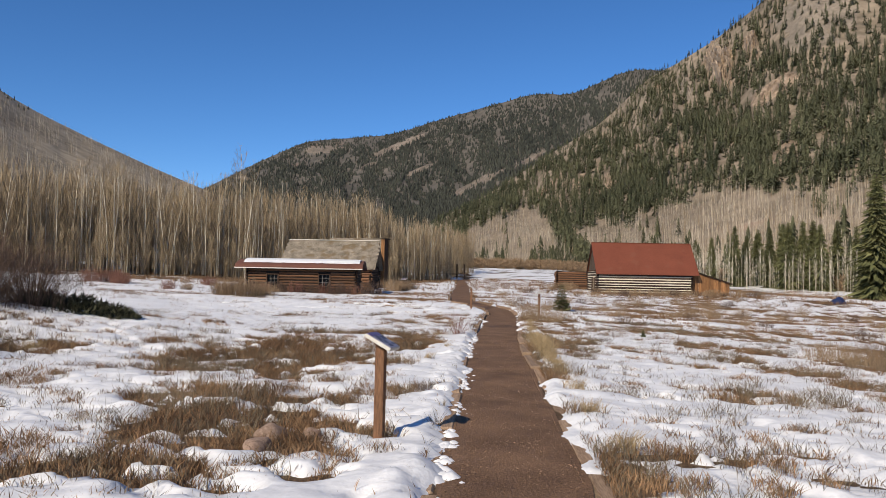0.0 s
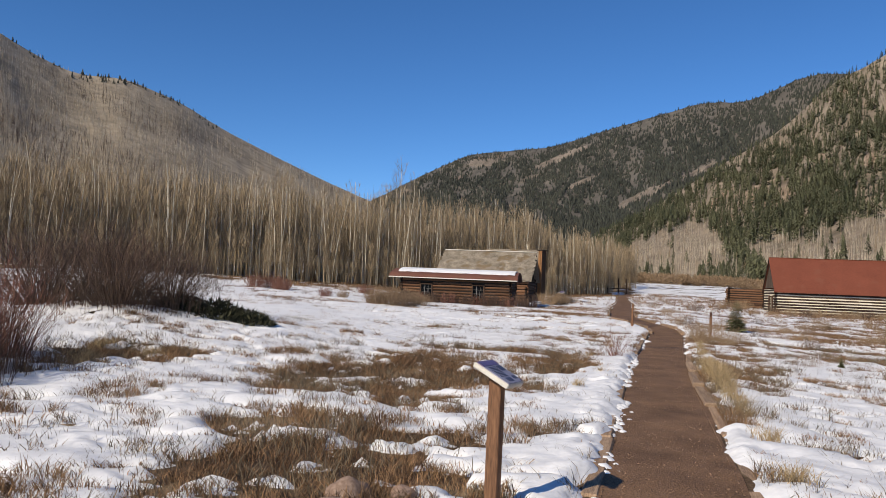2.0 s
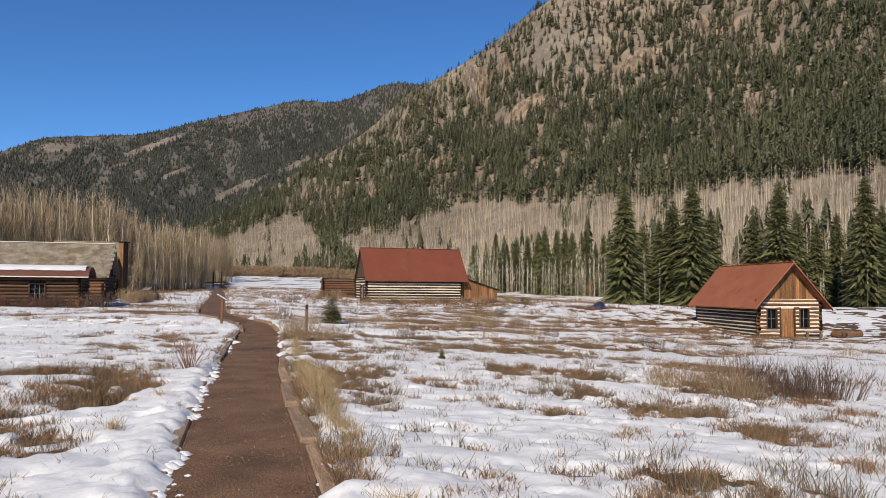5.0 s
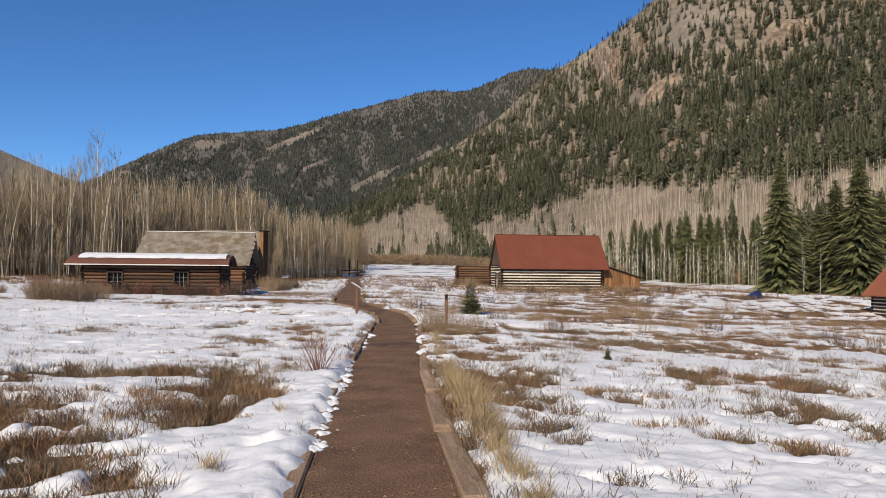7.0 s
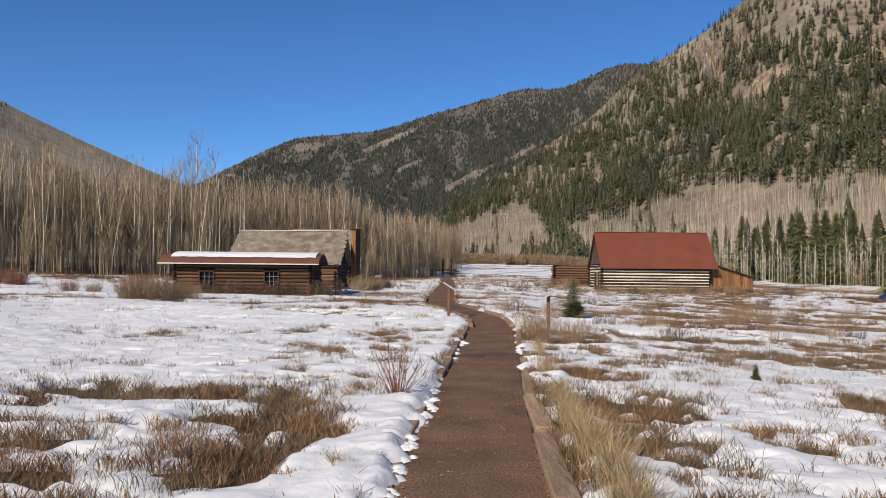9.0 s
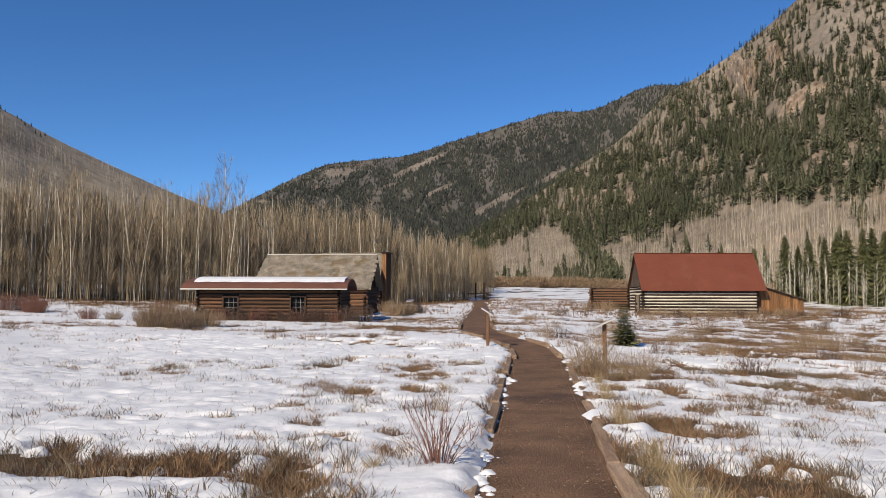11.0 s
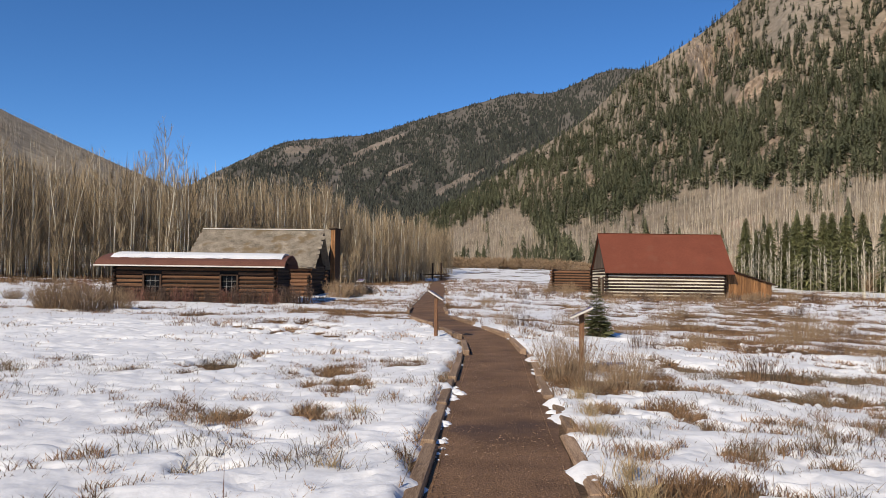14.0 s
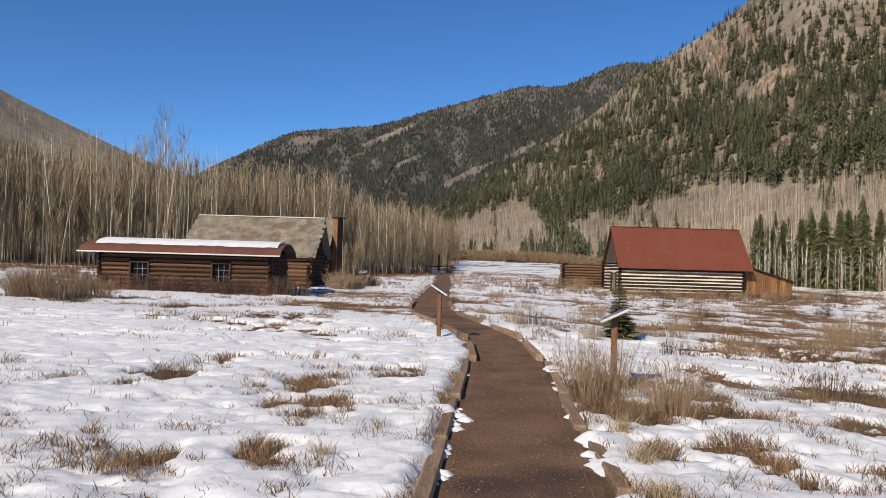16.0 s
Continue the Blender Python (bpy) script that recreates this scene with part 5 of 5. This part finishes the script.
for x, y, s in ((-12.4, 41.5, 1.0), (-13.6, 42.0, 1.1), (-11.6, 42.3, 0.8), (-14.4, 43.0, 0.9), (-19.0, 46.6, 0.6), (-18.0, 47.2, 0.5), (-24.9, 51.5, 1.0), (-23.8, 50.3, 0.9), (-25.8, 50.6, 1.0), (-23.2, 49.2, 0.7), (-19.5, 58, 0.8), (-4.6, 60.5, 1.1), (-3.8, 61.5, 0.9), (-4.3, 68, 1.0), (-3.2, 69, 0.8)):
    shrub(x, y, s, TANTWIG if x > -19 else REDTWIG, "grey-tan bare shrub on the meadow", "meadow shrubs", (210, 1.15, 1.0, 0.012, 15, 0.1, 8, 0.6))
for k in range(26):
    shrub(15.5 + 15 * k / 25 + rnd.uniform(-0.4, 0.4), 74.6 - 2.7 * k / 25 * 1.65 + rnd.uniform(-2.0, -0.2), rnd.uniform(0.5, 0.95), TANTWIG if k % 4 else DARKTWIG, "dry tan shrub in front of the barn", "shrubs before the barn", (80, 0.85, 0.8, 0.016, 16, 0.1, 8, 0.7))
for x, y, s in ((12.6, 36.5, 1.0), (13.4, 38.5, 0.8), (15.5, 40, 0.7), (16.1, 42.4, 1.25), (20, 47, 0.8), (22.5, 46, 0.9), (11.0, 44.0, 0.7), (9.0, 40.5, 0.6), (26, 51, 1.0), (29, 47.5, 0.8), (14.0, 52, 0.9), (18.0, 55, 0.9), (4.4, 33.0, 0.5), (3.0, 37.0, 0.6), (7.5, 46, 0.7), (13.2, 78.5, 1.2), (14.2, 80, 1.2), (12.4, 81, 1.1)):
    shrub(x, y, s, TANTWIG, "bare tan shrub standing in the snowy meadow", "meadow shrubs", (85, 0.95, 0.75, 0.010, 17, 0.1, 7, 0.5))
for x, y, s in ((8.3, 10.9, 0.9), (9.4, 10.6, 1.2), (10.4, 11.2, 1.3), (9.0, 12.2, 1.1), (8.0, 12.6, 0.8), (10.1, 12.9, 1.2), (9.7, 11.6, 1.1), (8.9, 13.6, 0.9)):
    shrub(x, y, s, DARKTWIG if x > 9.2 else TANTWIG, "low reddish-brown twiggy shrub in the snow", "red-brown shrubs", (120, 0.62, 0.7, 0.006, 18, 0.1, 7, 0.7))


for k in range(120):
    x, y = rnd.uniform(3.5, 30), rnd.uniform(24, 68)
    shrub(x, y, rnd.uniform(0.35, 0.8), TANTWIG if k % 3 else DARKTWIG, "small tan tussock of dry stalks in the meadow", "meadow tussocks", (70, 0.7, 0.8, 0.010, 21, 0.1, 7, 0.8), name="tussock")
for k in range(24):
    x, y = rnd.uniform(-30, -4), rnd.uniform(38, 75)
    if bool(clear_of_cabins(np.array(x), np.array(y))):
        shrub(x, y, rnd.uniform(0.3, 0.6), TANTWIG if k % 3 else DARKTWIG, "small tan tussock of dry stalks in the meadow", "meadow tussocks", (70, 0.7, 0.8, 0.010, 21, 0.1, 7, 0.8), name="tussock")


def leafy(count, height, spread, seed):
    """Low juniper: many short sprays over a mound."""
    r = np.random.RandomState(seed)
    V, F = [], []
    for _ in range(count):
        a, q = r.rand() * 6.28, math.sqrt(r.rand())
        p = np.array((math.cos(a) * q * spread, math.sin(a) * q * spread * 0.7, height * (1 - q * q) * r.uniform(0.2, 1)))
        d = np.array((math.cos(a) * 0.6 + r.normal(0, 0.5), math.sin(a) * 0.6 + r.normal(0, 0.5), r.uniform(0.3, 1.1)))
        d = d / np.linalg.norm(d) * r.uniform(0.1, 0.24)
        s = np.cross(d, r.normal(0, 1, 3))
        s = s / np.linalg.norm(s) * 0.03
        n = len(V)
        V.extend((tuple(p - s), tuple(p + s), tuple(p + d)))
        F.append((n, n + 1, n + 2))
    return np.array(V), np.array(F)


for x, y, s, k in ((-10.2, 13.2, 0.9, 1), (-9.4, 13.3, 0.7, 2), (-11.1, 13.3, 0.8, 3)):
    V, F = leafy(1500, 0.5, 1.0, k)
    ob = from_arrays("juniper", V * np.array((s, s, s)), F, JUNIPER)
    ob.matrix_basis = at(x, y)
    tagged(ob, "low spreading dark green juniper on the snow", "juniper", "junipers")


# ---- trees ----
def spruce_mesh(seed, whorls, per, droop=0.25, slim=0.2):
    """Spruce of height 1: whorls of drooping fronds with side sprays. Returns trunk and crown arrays."""
    r = np.random.RandomState(seed)
    V, F = [], []
    for k in range(whorls):
        z = 0.05 + 0.93 * (k / whorls) ** 0.92
        reach = slim * (1 - z) ** 0.68 * r.uniform(0.72, 1.12) + 0.012
        for j in range(per):
            a = 6.283 * (j + r.rand() * 0.8) / per + k
            l = reach * r.uniform(0.5, 1.25)
            u = np.array((math.cos(a), math.sin(a), 0))
            s = np.array((-u[1], u[0], 0))
            p, tip = np.array((0, 0, z)), u * l + np.array((0, 0, z - l * droop * r.uniform(0.4, 1.6)))
            for f, side in ((0.35, 1), (0.35, -1), (0.65, 1), (0.65, -1), (0.9, 0)):
                root = p + (tip - p) * (f - 0.3)
                end = p + (tip - p) * min(1.05, f + 0.22) + s * side * l * r.uniform(0.2, 0.38) + np.array((0, 0, -l * 0.12 * r.rand()))
                w = (s if not side else u) * l * (0.09 if whorls > 40 else 0.13) + np.array((0, 0, l * 0.05 * r.uniform(-1, 1)))
                n = len(V)
                V.extend((tuple(root - w), tuple(root + w), tuple(end)))
                F.append((n, n + 1, n + 2))
    return np.array(V), np.array(F)


def spruce_thing(name, m, variant, label, group):
    t = thing(name, m, label, "tree", group)
    shared("trunk", SPRUCE_TRUNK, Matrix(), t)
    shared("crown", SPRUCES[variant], Matrix(), t)
    return t


tb = bmesh.new()
bmesh.ops.create_cone(tb, segments=7, radius1=0.016, radius2=0.003, depth=0.98, cap_ends=True, matrix=Matrix.Translation((0, 0, 0.47)))
SPRUCE_TRUNK = as_mesh("trunk", tb, SPRUCEBARK)
SPRUCES = []
for k, (wh, per, slim) in enumerate(((78, 16, 0.205), (80, 14, 0.185), (72, 16, 0.225), (40, 18, 0.30))):
    made = from_arrays("crown_source", *spruce_mesh(20 + k, wh, per, 0.3 if k < 3 else 0.0, slim), NEEDLES)
    SPRUCES.append(made.data)
    bpy.data.objects.remove(made)
for a, d, h, v in ((31.0, 108, 17.0, 0), (34.3, 112, 15.0, 2), (35.6, 108, 17.5, 0), (41.1, 112, 17.5, 0), (42.3, 118, 13.5, 1), (46.2, 108, 17, 0), (48, 115, 15, 1), (50, 110, 16, 2),
                   (21.9, 150, 12.0, 1), (22.7, 155, 10, 0), (24.2, 150, 11.5, 1), (25.4, 146, 12.5, 2), (26.3, 150, 13, 1), (27.4, 142, 12.0, 0), (28.4, 150, 13.0, 1), (20.3, 175, 10.5, 1), (29.6, 140, 11.5, 1), (17.8, 190, 9.5, 0), (44.6, 125, 14, 1), (23.4, 162, 11.5, 2), (26.9, 160, 13.5, 0), (32.3, 116, 11.5, 2), (33.4, 122, 13.0, 0), (36.8, 118, 14.0, 2), (39.6, 120, 13.5, 0), (19.2, 180, 10.0, 0), (25.0, 165, 13.0, 0), (47.2, 120, 14.5, 0), (43.4, 122, 12.5, 2)):
    x, y = -0.98 + d * math.sin(radians(a)), -1.73 + d * math.cos(radians(a))
    spruce_thing("spruce_tree", at(x, y, -0.2, rnd.uniform(0, 360)) @ Matrix.Diagonal((h, h, h, 1)), v, "tall dark green spruce at the meadow edge", "spruces at the meadow edge")
spruce_thing("spruce_sapling", at(5.35, 34.0, -0.12) @ Matrix.Diagonal((1.8, 1.8, 1.75, 1)), 3, "young green spruce standing in the snow", "spruce saplings")
spruce_thing("spruce_sapling", at(4.85, 16.8) @ Matrix.Diagonal((0.38, 0.38, 0.38, 1)), 3, "tiny green spruce seedling poking from the snow", "spruce saplings")


def aspen_arrays(seed, limbs=30, twigs=14):
    """Bare aspen of height 1: bent trunk, then limbs with fine twigs. Returns trunk V, F and crown V, F."""
    r = np.random.RandomState(seed)
    tv, tf, cv, cf = [], [], [], []

    def tube(V, F, pts, w0, w1, sides):
        n = len(V)
        for j, p in enumerate(pts):
            w = w0 + (w1 - w0) * j / (len(pts) - 1)
            V.extend([(p[0] + w * math.cos(6.283 * k / sides), p[1] + w * math.sin(6.283 * k / sides), p[2]) for k in range(sides)])
        for j in range(len(pts) - 1):
            for k in range(sides):
                a, b = n + sides * j + k, n + sides * j + (k + 1) % sides
                F.extend(((a, b, b + sides), (a, b + sides, a + sides)))

    bend = r.normal(0, 0.055, 2)
    curve = [np.array((bend[0] * s * s + 0.006 * math.sin(6 * s + seed), bend[1] * s * s + 0.006 * math.cos(5 * s), s)) for s in np.linspace(0, 1, 7)]
    tube(tv, tf, curve, 0.0063, 0.0013, 6)
    for _ in range(limbs):
        z = r.uniform(0.28, 0.95)
        p = np.array((bend[0] * z * z, bend[1] * z * z, z))
        a, l = r.rand() * 6.28, r.uniform(0.06, 0.16) * (1.25 - 0.8 * z)
        q = p + np.array((math.cos(a) * l * 0.55, math.sin(a) * l * 0.55, l * 0.5))
        e = q + np.array((math.cos(a) * l * 0.3, math.sin(a) * l * 0.3, l * 0.8))
        tube(cv, cf, (p, q, e), 0.0026, 0.0007, 3)
        for _ in range(twigs):
            s = r.uniform(0.1, 1)
            b = q + (e - q) * s if s > 0.35 else p + (q - p) * s * 2.5
            d = np.array((r.normal(0, 0.02), r.normal(0, 0.02), r.uniform(0.015, 0.06)))
            w = np.array((math.cos(a + s), math.sin(a + s), 0)) * 0.00075
            n = len(cv)
            cv.extend((tuple(b - w), tuple(b + w), tuple(b + d)))
            cf.append((n, n + 1, n + 2))
    return np.array(tv), np.array(tf), np.array(cv), np.array(cf)


ASPENS = []
for k in range(7):
    tv, tf, cv, cf = aspen_arrays(60 + k)
    a, b = from_arrays("trunk_source", tv, tf, BARK, True), from_arrays("crown_source", cv, cf, ASPTWIG)
    ASPENS.append((a.data, b.data))
    bpy.data.objects.remove(a), bpy.data.objects.remove(b)
forest_edge = lambda x: np.interp(x, EDGE_X, EDGE_Y)
for k in range(250):
    if k % 5 == 0 or rnd.random() < 0.25:
        clump_x, clump_y = -66 + 69 * (k + rnd.random()) / 250, abs(rnd.gauss(0, 6)) + (0 if k % 9 else -3)
    x = clump_x + rnd.gauss(0, 0.9)
    y = float(forest_edge(x)) + clump_y + abs(rnd.gauss(0, 1.2))
    h = rnd.uniform(8.0, 12.5) * (0.8 if x > -8 else 1) * (0.6 if rnd.random() < 0.25 else 1)
    t = thing("aspen_tree", at(x, y, -0.1, rnd.uniform(0, 360)) @ Matrix.Rotation(rnd.gauss(0, 0.05), 4, "X") @ Matrix.Rotation(rnd.gauss(0, 0.05), 4, "Y") @ Matrix.Diagonal((h * rnd.uniform(0.8, 1.15), h * rnd.uniform(0.8, 1.15), h, 1)), "bare pale-barked aspen at the forest edge", "tree", "aspens at the forest edge")
    tr, cr = rnd.choice(ASPENS)
    shared("trunk", tr, Matrix(), t)
    shared("crown", cr, Matrix(), t)
# a taller aspen that stands over the grove
for x, y, h in ((-25.5, 92, 15.5), (-24.2, 94, 14.0), (-26.3, 93, 13.6)):
    t = thing("aspen_tree", at(x, y, -0.1, 40) @ Matrix.Diagonal((h, h, h, 1)), "taller bare aspen rising above the grove", "tree", "aspens at the forest edge")
    tr, cr = ASPENS[2]
    shared("trunk", tr, Matrix(), t)
    shared("crown", cr, Matrix(), t)

n = 4200
x = rng.uniform(-110, 8, n)
y = forest_edge(x) + 3 + rng.exponential(24, n)
H = rng.uniform(6.5, 12, n) * np.where(x > -8, 0.8, 1)
scatter("aspen_grove", *stick_tree(9, 56, 0.0065), np.stack((x, y, ground_z(x, y)), 1), H, H * rng.uniform(0.1, 0.15, n), rng.uniform(0, 6.28, n), ASPTWIG, "stuff", "dense grove of bare aspens behind the front trees", "trees")
n = 420
x = rng.uniform(-110, 6, n)
y = forest_edge(x) + 1 + rng.exponential(18, n)
H = rng.uniform(9, 12.5, n) * np.where(x > -8, 0.8, 1)
scatter("aspen_trunks", *aspen_arrays(77, 3, 2)[:2], np.stack((x, y, ground_z(x, y)), 1), H, H * rng.uniform(0.7, 1.0, n), rng.uniform(0, 6.28, n), BARK, "stuff", "pale trunks of the aspen grove", "trees")
n = 2600
x = rng.uniform(-100, 4, n)
y = forest_edge(x) - 1 + rng.exponential(9, n)
H = rng.uniform(1.6, 5.5, n)
scatter("aspen_saplings", *stick_tree(23, 50, 0.006), np.stack((x, y, ground_z(x, y)), 1), H, H * rng.uniform(0.18, 0.3, n), rng.uniform(0, 6.28, n), ASPTWIG, "stuff", "tangle of thin saplings under the aspens", "trees")
# undergrowth and bare trees at the foot of the right slope
n = 560
a, d = np.radians(rng.uniform(14, 60, n)), rng.uniform(104, 150, n)
x, y = d * np.sin(a), d * np.cos(a)
H = rng.uniform(3.5, 7.5, n)
scatter("foot_aspens", *stick_tree(12, 30, 0.0055), np.stack((x, y, ground_z(x, y)), 1), H, H * rng.uniform(0.1, 0.17, n), rng.uniform(0, 6.28, n), BARK, "stuff", "bare whitish aspens among the spruces", "trees")
n = 2200
a, d = np.radians(rng.uniform(-1, 34, n)), rng.uniform(0, 1, n)
d = np.interp(np.degrees(a), (-1, 3, 14, 34), (150, 215, 200, 125)) + d * 28
x, y = d * np.sin(a), d * np.cos(a)
H = rng.uniform(2.6, 5.0, n)
scatter("far_willows", *stick_tree(14, 44, 0.012), np.stack((x, y, ground_z(x, y) - 0.4 * H), 1), H, H * rng.uniform(0.5, 0.8, n), rng.uniform(0, 6.28, n), TANTWIG, "stuff", "reddish-tan willow thicket across the valley floor", "shrubs")

# far gate over the path
gate = thing("wooden_gate", at(2.6, 121), "dark wooden rail gate far along the path", "gate")
for x in (-1.2, 0.4, 1.6):
    part("post", box(0.22, 0.22, 2.4, 0.02, None, Matrix.Translation((x, 0, 0))), DARKLOG, gate)
part("rail", box(4.2, 0.12, 0.16, 0.02, None, Matrix.Translation((0.2, -0.18, 0.7))), DARKLOG, gate)

# bench and cut logs by the red-roofed cabin's front
bench = thing("plank_bench", frame_of((37.1 + 4.5 * 0.973, 44.5 - 4.5 * 0.218), CA) @ Matrix.Translation((-0.55, 0.75, BASE)), "pale plank bench before the cabin front", "bench")
part("seat", box(0.32, 1.3, 0.06, 0.012, None, Matrix.Translation((0, 0, 0.42))), GREYWOOD, bench)
for y in (-0.5, 0.5):
    part("leg", box(0.26, 0.09, 0.42, 0.01, None, Matrix.Translation((0, y, 0))), GREYWOOD, bench)
for k, (x, y) in enumerate(((-0.7, -0.8), (-0.5, -1.25), (0.6, -2.4))):
    ob = new("cut_log", LOGS["weathered_log"][k])
    ob.matrix_basis = frame_of((37.1 + 4.5 * 0.973, 44.5 - 4.5 * 0.218), CA) @ Matrix.Translation((x, y, BASE + 0.2)) @ Matrix.Rotation(radians(90 if k == 2 else 20), 4, "Z") @ Matrix.Diagonal((2.2 if k == 2 else 0.7, 0.4, 0.4, 1))
    tagged(ob, "cut brown log lying beside the cabin", "log", "cut logs")


def tarp_bundle():
    """A heap under a creased tarpaulin."""
    bm = bmesh.new()
    bmesh.ops.create_icosphere(bm, subdivisions=4, radius=1)
    for v in bm.verts:
        d = 1 + 0.22 * noise.noise(v.co * 1.7) + 0.07 * noise.noise(v.co * 6)
        v.co = Vector((v.co.x * 0.65, v.co.y * 0.5, max(v.co.z, -0.15) * 0.55)) * d
    ob = new("tarpaulin_bundle", as_mesh("tarpaulin_bundle", bm, TARP, True))
    ob.matrix_basis = at(35.3, 63.4, 0.08, 20)
    tagged(ob, "heap under a creased blue tarpaulin by the spruces", "tarpaulin")


tarp_bundle()
